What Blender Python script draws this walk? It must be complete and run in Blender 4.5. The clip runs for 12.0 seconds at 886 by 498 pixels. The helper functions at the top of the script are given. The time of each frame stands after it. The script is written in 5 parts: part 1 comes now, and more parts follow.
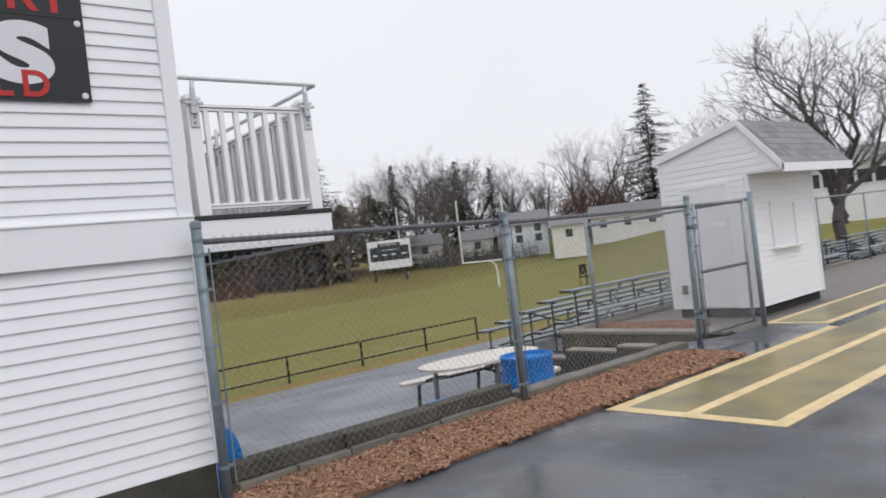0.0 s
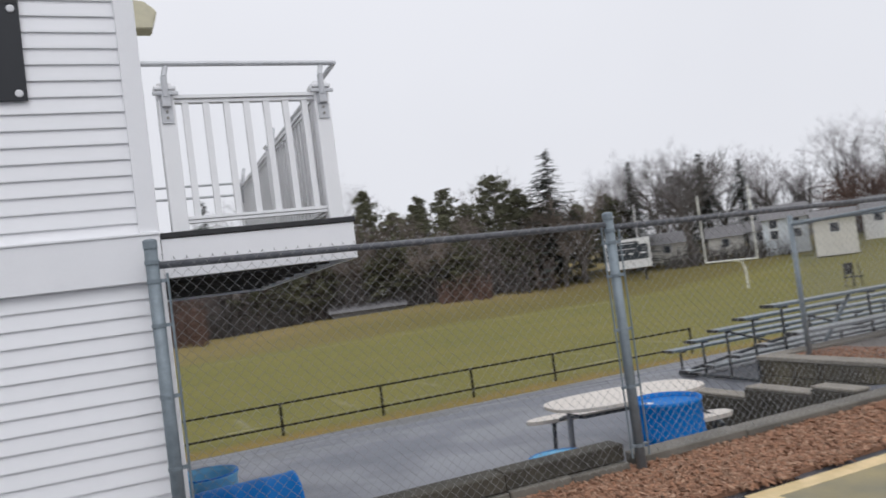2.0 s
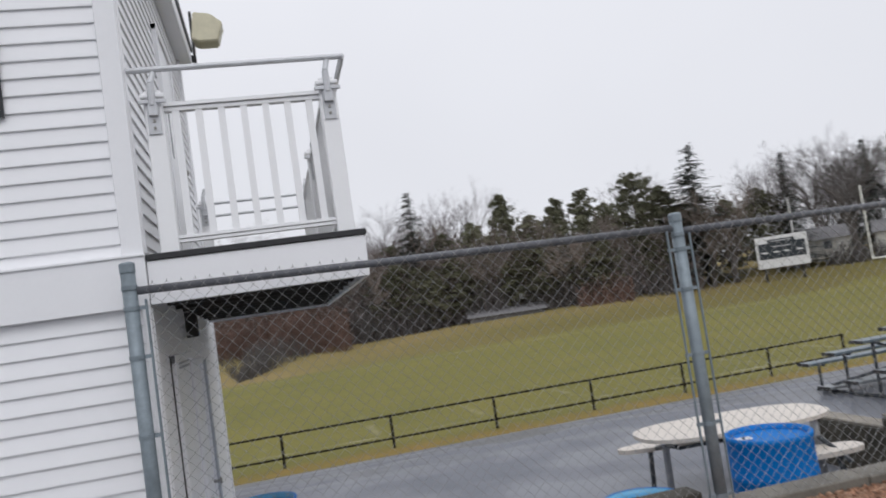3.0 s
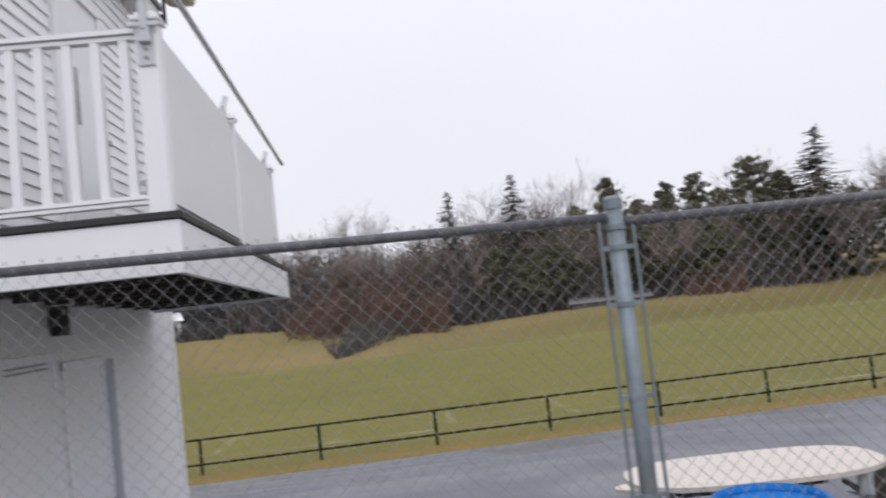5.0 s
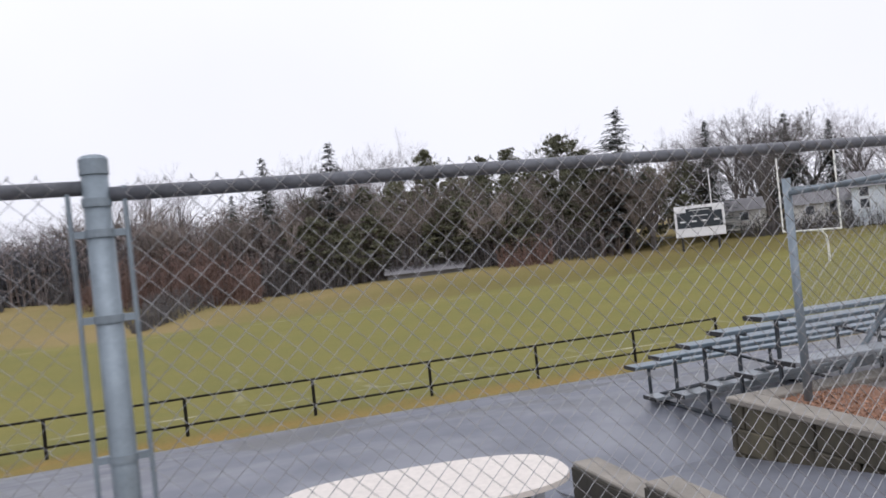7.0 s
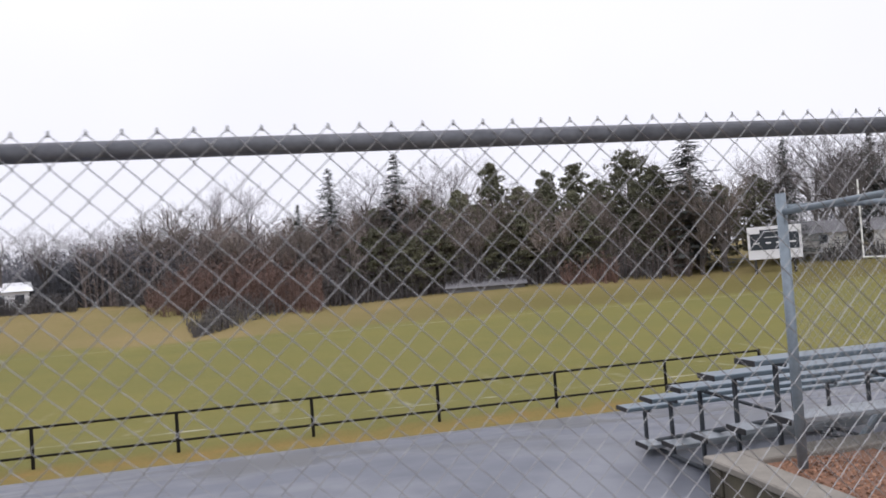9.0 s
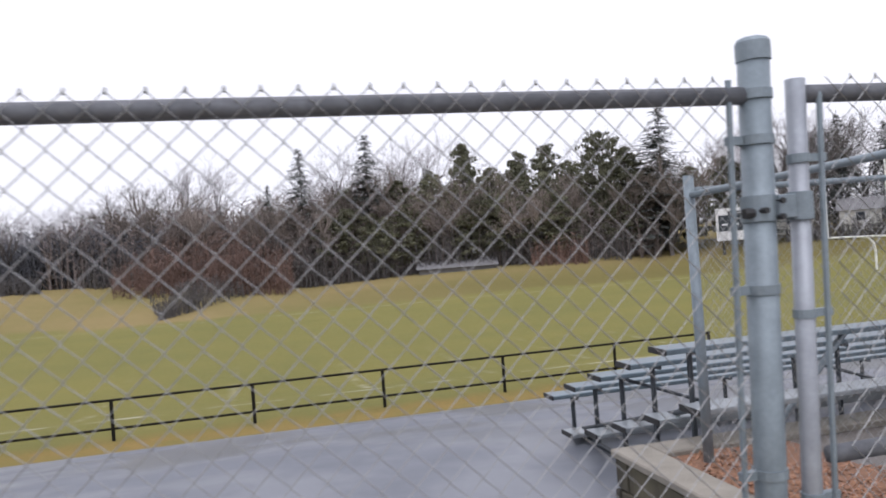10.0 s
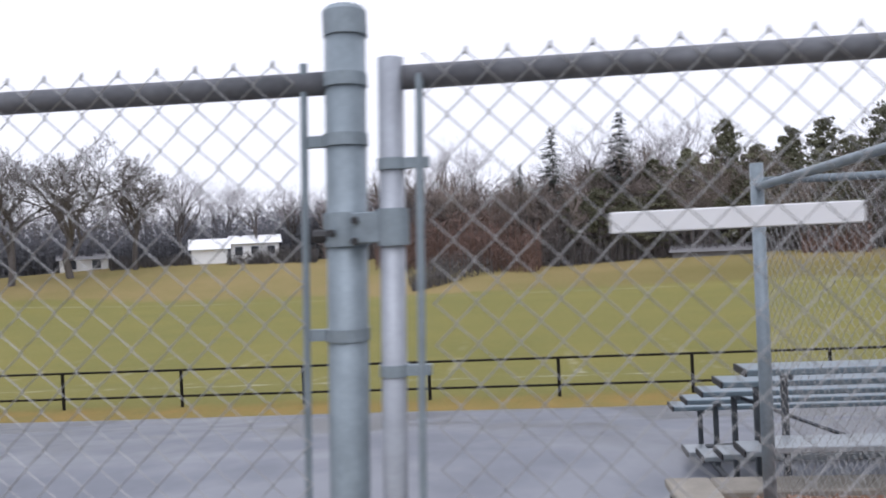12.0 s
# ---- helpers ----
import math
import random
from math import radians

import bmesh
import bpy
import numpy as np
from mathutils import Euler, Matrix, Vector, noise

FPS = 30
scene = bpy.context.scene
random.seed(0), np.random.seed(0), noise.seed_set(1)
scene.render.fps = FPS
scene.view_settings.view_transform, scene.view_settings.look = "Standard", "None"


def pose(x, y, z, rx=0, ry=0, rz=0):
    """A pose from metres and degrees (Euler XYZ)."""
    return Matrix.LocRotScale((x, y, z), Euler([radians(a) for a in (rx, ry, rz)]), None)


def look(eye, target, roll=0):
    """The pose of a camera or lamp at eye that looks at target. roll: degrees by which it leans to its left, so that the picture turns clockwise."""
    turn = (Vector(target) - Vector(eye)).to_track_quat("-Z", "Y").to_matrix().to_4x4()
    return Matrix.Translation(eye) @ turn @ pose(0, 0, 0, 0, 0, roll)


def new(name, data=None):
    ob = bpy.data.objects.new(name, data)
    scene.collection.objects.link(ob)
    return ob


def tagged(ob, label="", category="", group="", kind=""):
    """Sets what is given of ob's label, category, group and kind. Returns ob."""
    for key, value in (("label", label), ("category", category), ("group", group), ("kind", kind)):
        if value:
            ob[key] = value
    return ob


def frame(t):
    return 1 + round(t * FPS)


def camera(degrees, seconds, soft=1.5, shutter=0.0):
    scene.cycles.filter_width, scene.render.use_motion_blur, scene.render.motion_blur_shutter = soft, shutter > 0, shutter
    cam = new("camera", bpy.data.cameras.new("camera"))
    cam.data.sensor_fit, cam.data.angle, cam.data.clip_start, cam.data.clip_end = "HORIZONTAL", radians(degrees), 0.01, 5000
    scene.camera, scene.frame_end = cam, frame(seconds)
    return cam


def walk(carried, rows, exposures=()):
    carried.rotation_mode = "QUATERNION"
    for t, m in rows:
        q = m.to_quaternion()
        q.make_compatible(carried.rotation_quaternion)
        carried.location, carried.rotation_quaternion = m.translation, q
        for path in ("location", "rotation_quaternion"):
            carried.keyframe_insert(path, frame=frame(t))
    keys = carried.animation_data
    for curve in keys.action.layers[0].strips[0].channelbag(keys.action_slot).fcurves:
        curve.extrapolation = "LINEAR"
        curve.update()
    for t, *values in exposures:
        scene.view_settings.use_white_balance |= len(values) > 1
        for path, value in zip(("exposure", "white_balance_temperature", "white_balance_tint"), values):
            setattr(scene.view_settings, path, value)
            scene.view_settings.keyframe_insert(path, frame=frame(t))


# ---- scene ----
cam = camera(59.8, 12.0, 1.7, 0.4)
PATH = [
    (0, (0.369, 0.133, 1.594), (1.691, 1.633, 1.592), -6.8),
    (0.5, (0.884, 0.279, 1.586), (2.107, 1.862, 1.611), -7.0),
    (1, (1.454, 0.365, 1.569), (2.59, 2.011, 1.607), -7.4),
    (1.5, (1.926, 0.569, 1.559), (2.963, 2.278, 1.605), -7.0),
    (2, (2.445, 0.695, 1.558), (3.239, 2.529, 1.634), -7.4),
    (2.5, (2.895, 0.938, 1.562), (3.503, 2.841, 1.649), -8.4),
    (3, (3.357, 1.13, 1.557), (3.805, 3.074, 1.691), -8.4),
    (3.2, (3.528, 1.244, 1.575), (3.886, 3.205, 1.736), -8.3),
    (4.8, (4.721, 2.061, 1.533), (4.806, 4.054, 1.686), -6.8),
    (5, (4.762, 2.12, 1.533), (4.924, 4.11, 1.658), -6.5),
    (5.5, (5.096, 2.327, 1.523), (5.484, 4.288, 1.587), -6.8),
    (6, (5.409, 2.551, 1.505), (5.971, 4.471, 1.514), -6.7),
    (6.5, (5.662, 2.764, 1.519), (6.264, 4.672, 1.513), -6.6),
    (7, (6.028, 2.972, 1.519), (6.624, 4.881, 1.517), -6.0),
    (7.5, (6.337, 3.206, 1.495), (6.873, 5.133, 1.481), -5.9),
    (7.7, (6.488, 3.297, 1.526), (6.997, 5.231, 1.52), -6.6),
    (9.3, (7.491, 3.657, 1.459), (7.907, 5.613, 1.51), -4.0),
    (9.5, (7.612, 3.705, 1.502), (8.048, 5.657, 1.535), -4.2),
    (10, (7.897, 3.759, 1.458), (8.38, 5.699, 1.453), -4.3),
    (10.5, (8.282, 3.849, 1.466), (8.732, 5.798, 1.431), -4.8),
    (11, (8.645, 3.884, 1.476), (8.827, 5.875, 1.413), -4.3),
    (11.5, (8.95, 3.993, 1.461), (8.881, 5.991, 1.413), -3.3),
    (12, (9.342, 3.96, 1.463), (9.16, 5.951, 1.443), -2.7),
]
walk(cam, [(t, look(eye, target, roll)) for t, eye, target, roll in PATH], [(0, -0.09, 6350, 11), (1.5, -0.2, 6300, 11), (3.2, -0.23, 6300, 11), (4.9, -0.09, 6300, 14), (5.5, -0.07, 6300, 15), (6.5, 0.04, 6150, 15), (9.5, 0.08, 6200, 16), (10.5, 0.29, 6100, 15), (12.0, 0.22, 6000, 15)])

# ---------------------------------------------------------------- world, sun
SUN_EL, SUN_AZ = radians(50), radians(200)
world = bpy.data.worlds.new("overcast")
scene.world = world
world.use_nodes = True
wn, wl = world.node_tree.nodes, world.node_tree.links
wn.clear()
w_out, w_bg = wn.new("ShaderNodeOutputWorld"), wn.new("ShaderNodeBackground")
w_sky = wn.new("ShaderNodeTexSky")
w_sky.sky_type, w_sky.sun_disc, w_sky.sun_elevation, w_sky.sun_rotation = "NISHITA", False, SUN_EL, SUN_AZ
w_co, w_sep = wn.new("ShaderNodeTexCoord"), wn.new("ShaderNodeSeparateXYZ")
w_ramp, w_noise, w_mix, w_mul = wn.new("ShaderNodeMapRange"), wn.new("ShaderNodeTexNoise"), wn.new("ShaderNodeMix"), wn.new("ShaderNodeMix")
w_ramp.inputs["From Min"].default_value, w_ramp.inputs["From Max"].default_value = 0.0, 1.0
w_ramp.inputs["To Min"].default_value, w_ramp.inputs["To Max"].default_value = 0.965, 1.6
w_noise.inputs["Scale"].default_value, w_noise.inputs["Detail"].default_value = 2.2, 3
w_tone = wn.new("ShaderNodeMapRange")
w_tone.inputs["To Min"].default_value, w_tone.inputs["To Max"].default_value = 0.93, 1.05
w_prod = wn.new("ShaderNodeMath")
w_prod.operation = "MULTIPLY"
w_mul.data_type, w_mul.blend_type = "RGBA", "MULTIPLY"
w_mul.inputs["Factor"].default_value = 1
w_mul.inputs["A"].default_value = (0.966, 0.968, 0.998, 1)
w_mix.data_type = "RGBA"
w_mix.inputs["Factor"].default_value = 0.97
w_sky_dim = wn.new("ShaderNodeMix")
w_sky_dim.data_type, w_sky_dim.blend_type = "RGBA", "MULTIPLY"
w_sky_dim.inputs["Factor"].default_value = 1
w_sky_dim.inputs["B"].default_value = (0.1, 0.1, 0.1, 1)
wl.new(w_co.outputs["Generated"], w_sep.inputs[0])
w_up, w_pow = wn.new("ShaderNodeMath"), wn.new("ShaderNodeMath")
w_up.operation, w_pow.operation = "MAXIMUM", "POWER"
w_up.inputs[1].default_value, w_pow.inputs[1].default_value = 0.0, 2.2
wl.new(w_sep.outputs["Z"], w_up.inputs[0])
wl.new(w_up.outputs[0], w_pow.inputs[0])
wl.new(w_pow.outputs[0], w_ramp.inputs["Value"])
wl.new(w_co.outputs["Generated"], w_noise.inputs["Vector"])
wl.new(w_noise.outputs["Fac"], w_tone.inputs["Value"])
wl.new(w_ramp.outputs[0], w_prod.inputs[0])
wl.new(w_tone.outputs[0], w_prod.inputs[1])
wl.new(w_prod.outputs[0], w_mul.inputs["B"])
wl.new(w_sky.outputs[0], w_sky_dim.inputs["A"])
wl.new(w_sky_dim.outputs["Result"], w_mix.inputs["A"])
wl.new(w_mul.outputs["Result"], w_mix.inputs["B"])
wl.new(w_mix.outputs["Result"], w_bg.inputs["Color"])
w_bg.inputs["Strength"].default_value = 1.0
wl.new(w_bg.outputs[0], w_out.inputs[0])

sun_data = bpy.data.lights.new("sun", "SUN")
sun_data.energy, sun_data.angle, sun_data.color = 0.8, radians(40), (1.0, 0.99, 0.97)
sun = new("sun", sun_data)
sun.matrix_world = look((0, -40, 48), (0, 0, 0))


# ---------------------------------------------------------------- materials
def material(name, color, rough=0.6, metal=0.0, grain=0.0, scale=8.0, bump=0.0, bump_scale=60.0, color2=None, random_amount=0.0, stretch=(1, 1, 1), spec=0.5, island=False):
    """A surface with blotches at one scale, fine relief at another, and a shade that varies from piece to piece."""
    m = bpy.data.materials.new(name)
    m.use_nodes = True
    n, l = m.node_tree.nodes, m.node_tree.links
    b = n["Principled BSDF"]
    b.inputs["Roughness"].default_value, b.inputs["Metallic"].default_value = rough, metal
    b.inputs["Specular IOR Level"].default_value = spec
    co, mp = n.new("ShaderNodeTexCoord"), n.new("ShaderNodeMapping")
    geo = n.new("ShaderNodeNewGeometry")
    mp.inputs["Scale"].default_value = stretch
    l.new(geo.outputs["Position"], mp.inputs["Vector"])
    big, small = n.new("ShaderNodeTexNoise"), n.new("ShaderNodeTexNoise")
    big.inputs["Scale"].default_value, big.inputs["Detail"].default_value, big.inputs["Roughness"].default_value = scale, 5, 0.6
    small.inputs["Scale"].default_value, small.inputs["Detail"].default_value = bump_scale, 4
    l.new(mp.outputs[0], big.inputs["Vector"])
    l.new(mp.outputs[0], small.inputs["Vector"])
    ramp = n.new("ShaderNodeMapRange")
    ramp.inputs["From Min"].default_value, ramp.inputs["From Max"].default_value = 0.32, 0.68
    l.new(big.outputs["Fac"], ramp.inputs["Value"])
    mix = n.new("ShaderNodeMix")
    mix.data_type = "RGBA"
    c2 = color2 or tuple(c * (1 - grain) for c in color)
    mix.inputs["A"].default_value, mix.inputs["B"].default_value = (*color, 1), (*c2, 1)
    l.new(ramp.outputs[0], mix.inputs["Factor"])
    shade = n.new("ShaderNodeHueSaturation")
    l.new(mix.outputs["Result"], shade.inputs["Color"])
    fine = n.new("ShaderNodeMapRange")
    fine.inputs["To Min"].default_value, fine.inputs["To Max"].default_value = 1 - grain * 0.6, 1 + grain * 0.6
    l.new(small.outputs["Fac"], fine.inputs["Value"])
    if random_amount:
        info = n.new("ShaderNodeObjectInfo")
        per = n.new("ShaderNodeMapRange")
        per.inputs["To Min"].default_value, per.inputs["To Max"].default_value = 1 - random_amount, 1 + random_amount
        l.new(geo.outputs["Random Per Island"] if island else info.outputs["Random"], per.inputs["Value"])
        both = n.new("ShaderNodeMath")
        both.operation = "MULTIPLY"
        l.new(fine.outputs[0], both.inputs[0])
        l.new(per.outputs[0], both.inputs[1])
        l.new(both.outputs[0], shade.inputs["Value"])
    else:
        l.new(fine.outputs[0], shade.inputs["Value"])
    l.new(shade.outputs[0], b.inputs["Base Color"])
    if bump:
        bp = n.new("ShaderNodeBump")
        bp.inputs["Strength"].default_value, bp.inputs["Distance"].default_value = min(1.0, bump * 20), bump
        l.new(small.outputs["Fac"], bp.inputs["Height"])
        l.new(bp.outputs[0], b.inputs["Normal"])
    return m


def wet_asphalt(name, dry, wet, scale, low=0.12, high=0.5, lines=False):
    """Old asphalt after rain: aggregate grain, damp films and shallow puddles with a wandering outline."""
    m = material(name, dry, 0.5, grain=0.28, scale=scale, bump=0.002, bump_scale=170, color2=wet)
    n, l = m.node_tree.nodes, m.node_tree.links
    b = n["Principled BSDF"]
    geo, pud, rr = n.new("ShaderNodeNewGeometry"), n.new("ShaderNodeTexNoise"), n.new("ShaderNodeMapRange")
    pud.inputs["Scale"].default_value, pud.inputs["Detail"].default_value = 0.55, 4
    rr.inputs["From Min"].default_value, rr.inputs["From Max"].default_value = 0.42, 0.58
    rr.inputs["To Min"].default_value, rr.inputs["To Max"].default_value = high, low
    l.new(geo.outputs["Position"], pud.inputs["Vector"])
    l.new(pud.outputs["Fac"], rr.inputs["Value"])
    l.new(rr.outputs[0], b.inputs["Roughness"])
    return m


def thin_sheet(name, color):
    """A thin white plastic sheet that lets part of the daylight through."""
    m = material(name, color, 0.5, grain=0.03, scale=2)
    n, l = m.node_tree.nodes, m.node_tree.links
    mix, tl = n.new("ShaderNodeMixShader"), n.new("ShaderNodeBsdfTranslucent")
    tl.inputs["Color"].default_value = (*color, 1)
    mix.inputs[0].default_value = 0.12
    l.new(n["Principled BSDF"].outputs[0], mix.inputs[1])
    l.new(tl.outputs[0], mix.inputs[2])
    l.new(mix.outputs[0], n["Material Output"].inputs[0])
    return m


M = {}
M["sheet"] = thin_sheet("white_plastic_sheet", (0.90, 0.90, 0.905))
M["vinyl"] = material("white_vinyl_siding", (0.86, 0.86, 0.875), 0.45, grain=0.03, scale=1.5, bump=0.0006, bump_scale=140, stretch=(1, 1, 6), random_amount=0.015)
M["trim"] = material("white_painted_trim", (0.86, 0.86, 0.875), 0.4, grain=0.03, scale=3)
M["pvc"] = material("white_pvc_rail", (0.87, 0.87, 0.875), 0.35, grain=0.02, scale=5)
M["under"] = material("dark_posts_and_deck_shade", (0.05, 0.047, 0.043), 0.9, grain=0.4, scale=5)
M["black_edge"] = material("black_deck_edge", (0.025, 0.025, 0.027), 0.6, grain=0.2)
M["steel"] = material("galvanised_steel", (0.235, 0.28, 0.31), 0.5, 0.25, grain=0.25, scale=14, bump=0.0008, bump_scale=90)
M["steel_dark"] = material("weathered_galvanised_pipe", (0.15, 0.155, 0.17), 0.55, 0.2, grain=0.35, scale=18, bump=0.0008, bump_scale=90)
M["gate_pipe"] = material("bright_galvanised_pipe", (0.33, 0.35, 0.385), 0.4, 0.2, grain=0.2, scale=16, bump=0.0006, bump_scale=90)
M["wire"] = material("galvanised_wire", (0.37, 0.37, 0.365), 0.45, 0.5, grain=0.3, scale=30)
M["black_pipe"] = material("black_painted_pipe", (0.016, 0.014, 0.011), 0.85, grain=0.2, spec=0.15)
M["lot"] = wet_asphalt("wet_lot_asphalt", (0.082, 0.088, 0.102), (0.040, 0.043, 0.050), 0.9)
M["path"] = wet_asphalt("pale_wet_path", (0.150, 0.158, 0.182), (0.106, 0.114, 0.136), 0.9, 0.3, 0.6)
M["yellow"] = material("worn_yellow_paint", (0.76, 0.58, 0.32), 0.5, grain=0.25, scale=5, bump=0.001, bump_scale=120, color2=(0.54, 0.42, 0.21))
M["faded_yellow"] = material("faded_yellow_over_asphalt", (0.29, 0.225, 0.08), 0.3, grain=0.3, scale=1.6, color2=(0.13, 0.12, 0.06), bump=0.001, bump_scale=120)
M["concrete"] = material("weathered_concrete", (0.21, 0.195, 0.165), 0.85, grain=0.4, scale=3.5, bump=0.004, bump_scale=55, random_amount=0.15)
# Dark concrete, set darker still so wall faces carry their side shade in colour.
M["concrete_dark"] = material("dark_and_side_shaded_concrete", (0.078, 0.07, 0.052), 0.85, grain=0.5, scale=3, bump=0.005, bump_scale=40, color2=(0.04, 0.037, 0.03))
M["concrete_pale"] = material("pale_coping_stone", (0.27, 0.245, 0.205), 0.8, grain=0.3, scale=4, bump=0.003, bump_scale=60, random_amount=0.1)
M["mulch"] = material("bark_mulch", (0.26, 0.135, 0.08), 0.9, grain=0.3, scale=30, bump=0.01, bump_scale=70, color2=(0.17, 0.09, 0.055))
M["chip"] = material("mulch_chip", (0.36, 0.195, 0.115), 0.85, grain=0.3, scale=20, color2=(0.23, 0.12, 0.075), random_amount=0.3, island=True)
M["chip_pale"] = material("pale_mulch_chip", (0.40, 0.25, 0.165), 0.85, grain=0.3, scale=20, random_amount=0.3, island=True)
M["blue"] = material("blue_plastic", (0.0, 0.165, 0.53), 0.6, grain=0.12, scale=4, spec=0.25)
M["light_blue"] = material("pale_blue_plastic", (0.16, 0.46, 0.70), 0.35, grain=0.15, scale=5)
M["table"] = material("white_speckled_tabletop", (0.66, 0.60, 0.53), 0.35, grain=0.16, scale=22, bump=0.0006, bump_scale=200)
M["alu"] = material("anodised_aluminium_plank", (0.145, 0.19, 0.22), 0.35, 0.3, grain=0.14, scale=6, stretch=(0.3, 4, 4))
M["alu_pale"] = material("pale_wet_aluminium_footboard", (0.34, 0.37, 0.39), 0.32, 0.3, grain=0.14, scale=6, stretch=(0.3, 4, 4))
M["alu_dark"] = material("dull_bleacher_frame", (0.07, 0.08, 0.09), 0.5, 0.3, grain=0.25, scale=8)
M["shingle"] = material("grey_shingle", (0.24, 0.245, 0.25), 0.9, grain=0.25, scale=9, bump=0.003, bump_scale=120, random_amount=0.12)
M["banner"] = material("black_banner_vinyl", (0.014, 0.016, 0.021), 0.5, grain=0.15, scale=5)
M["banner_white"] = material("white_banner_print", (0.72, 0.72, 0.74), 0.45, grain=0.05)
M["banner_red"] = material("red_banner_print", (0.50, 0.02, 0.018), 0.45, grain=0.08)
M["lamp_box"] = material("cream_floodlight_housing", (0.62, 0.58, 0.42), 0.5, grain=0.12, scale=9)
M["sign_white"] = material("white_sign_panel", (0.74, 0.74, 0.75), 0.5, grain=0.06, scale=2)
M["sign_dark"] = material("dark_sign_panel", (0.022, 0.03, 0.04), 0.5, grain=0.2)
M["goal"] = material("white_goal_pipe", (0.82, 0.82, 0.78), 0.4, grain=0.05)
M["wood"] = material("weathered_wood", (0.16, 0.12, 0.085), 0.85, grain=0.3, scale=6)
# bark, twig, needle and needle_pine are lifted: distance haze put into the colour.
M["bark"] = material("grey_brown_bark", (0.13, 0.115, 0.108), 0.95, grain=0.35, scale=3, random_amount=0.2)
M["twig"] = material("hazed_bare_twigs", (0.29, 0.265, 0.275), 0.95, grain=0.3, scale=0.6, random_amount=0.25)
M["twig_red"] = material("russet_brush", (0.20, 0.125, 0.10), 0.95, grain=0.35, scale=0.4, random_amount=0.2)
M["twig_dark"] = material("dark_bare_limbs", (0.15, 0.135, 0.13), 0.95, grain=0.3, scale=0.6, random_amount=0.2)
M["twig_brown"] = material("brown_bare_twigs", (0.25, 0.21, 0.185), 0.95, grain=0.3, scale=0.4, random_amount=0.3)
M["needle"] = material("hazed_dark_spruce_needles", (0.118, 0.13, 0.118), 0.9, grain=0.4, scale=0.8, random_amount=0.25)
M["needle_pine"] = material("hazed_olive_pine_needles", (0.185, 0.185, 0.118), 0.9, grain=0.4, scale=0.8, random_amount=0.25)
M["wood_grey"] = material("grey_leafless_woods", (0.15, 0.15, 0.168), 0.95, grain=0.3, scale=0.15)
# Paler and bluer than wood_grey: the distance haze is put into this colour.
M["wood_haze"] = material("haze_tinted_grey_woods", (0.23, 0.23, 0.255), 0.95, grain=0.2, scale=0.1)
# wood_brown and wood_dark are lifted for the same distance haze.
M["wood_brown"] = material("brown_leafless_woods", (0.235, 0.195, 0.18), 0.95, grain=0.3, scale=0.15)
M["wood_blue"] = material("grey_blue_undergrowth", (0.115, 0.117, 0.13), 0.95, grain=0.3, scale=0.2)
M["stained"] = material("stained_wall_concrete", (0.15, 0.13, 0.08), 0.85, grain=0.35, scale=2.2, bump=0.006, bump_scale=30, color2=(0.05, 0.045, 0.035), stretch=(1, 1, 0.45))
M["wood_dark"] = material("dark_undergrowth", (0.125, 0.115, 0.112), 0.95, grain=0.4, scale=0.2)
M["white_pipe"] = material("pale_painted_pipe", (0.60, 0.61, 0.63), 0.4, 0.1, grain=0.12, scale=12)
M["terrace"] = material("damp_littered_terrace", (0.17, 0.145, 0.125), 0.5, grain=0.35, scale=2.5, bump=0.003, bump_scale=90, color2=(0.12, 0.11, 0.105))
M["house_white"] = material("pale_house_siding", (0.80, 0.80, 0.80), 0.7, grain=0.08, scale=1)
M["house_cream"] = material("cream_house_siding", (0.74, 0.72, 0.67), 0.7, grain=0.08, scale=1)
M["house_blue"] = material("pale_blue_siding", (0.66, 0.71, 0.76), 0.7, grain=0.08, scale=1)
M["roof"] = material("far_grey_roof", (0.20, 0.195, 0.20), 0.9, grain=0.2, scale=2)
M["pane"] = material("dark_window_glass", (0.03, 0.035, 0.045), 0.12, grain=0.1)
M["door"] = material("white_steel_door", (0.83, 0.835, 0.85), 0.4, grain=0.04, scale=3)
M["jamb_grey"] = material("grey_jamb_strip", (0.42, 0.44, 0.48), 0.5, grain=0.1, scale=3)
M["leg_grey"] = material("grey_painted_legs", (0.33, 0.34, 0.36), 0.5, 0.1, grain=0.2, scale=8)
M["brass"] = material("dull_metal_fitting", (0.30, 0.29, 0.27), 0.4, 0.7, grain=0.2)
M["dark_gap"] = material("dark_shadowed_footing", (0.03, 0.03, 0.03), 0.9, grain=0.3)


# ---------------------------------------------------------------- mesh helpers
def mesh_of(name, bm, mat, smooth=False):
    me = bpy.data.meshes.new(name)
    bmesh.ops.recalc_face_normals(bm, faces=bm.faces)
    bm.to_mesh(me)
    bm.free()
    me.materials.append(mat)
    if smooth:
        me.polygons.foreach_set("use_smooth", [True] * len(me.polygons))
    return me


def part(name, bm, mat, parent=None, label="", smooth=False):
    ob = new(name, mesh_of(name, bm, mat, smooth))
    ob.parent = parent
    return tagged(ob, label)


def thing(name, label, category, at=(0, 0, 0), rz=0.0, group="", kind=""):
    ob = new(name)
    ob.matrix_basis = pose(*at, 0, 0, rz)
    ob.empty_display_size = 0.1
    return tagged(ob, label, category, group, kind)


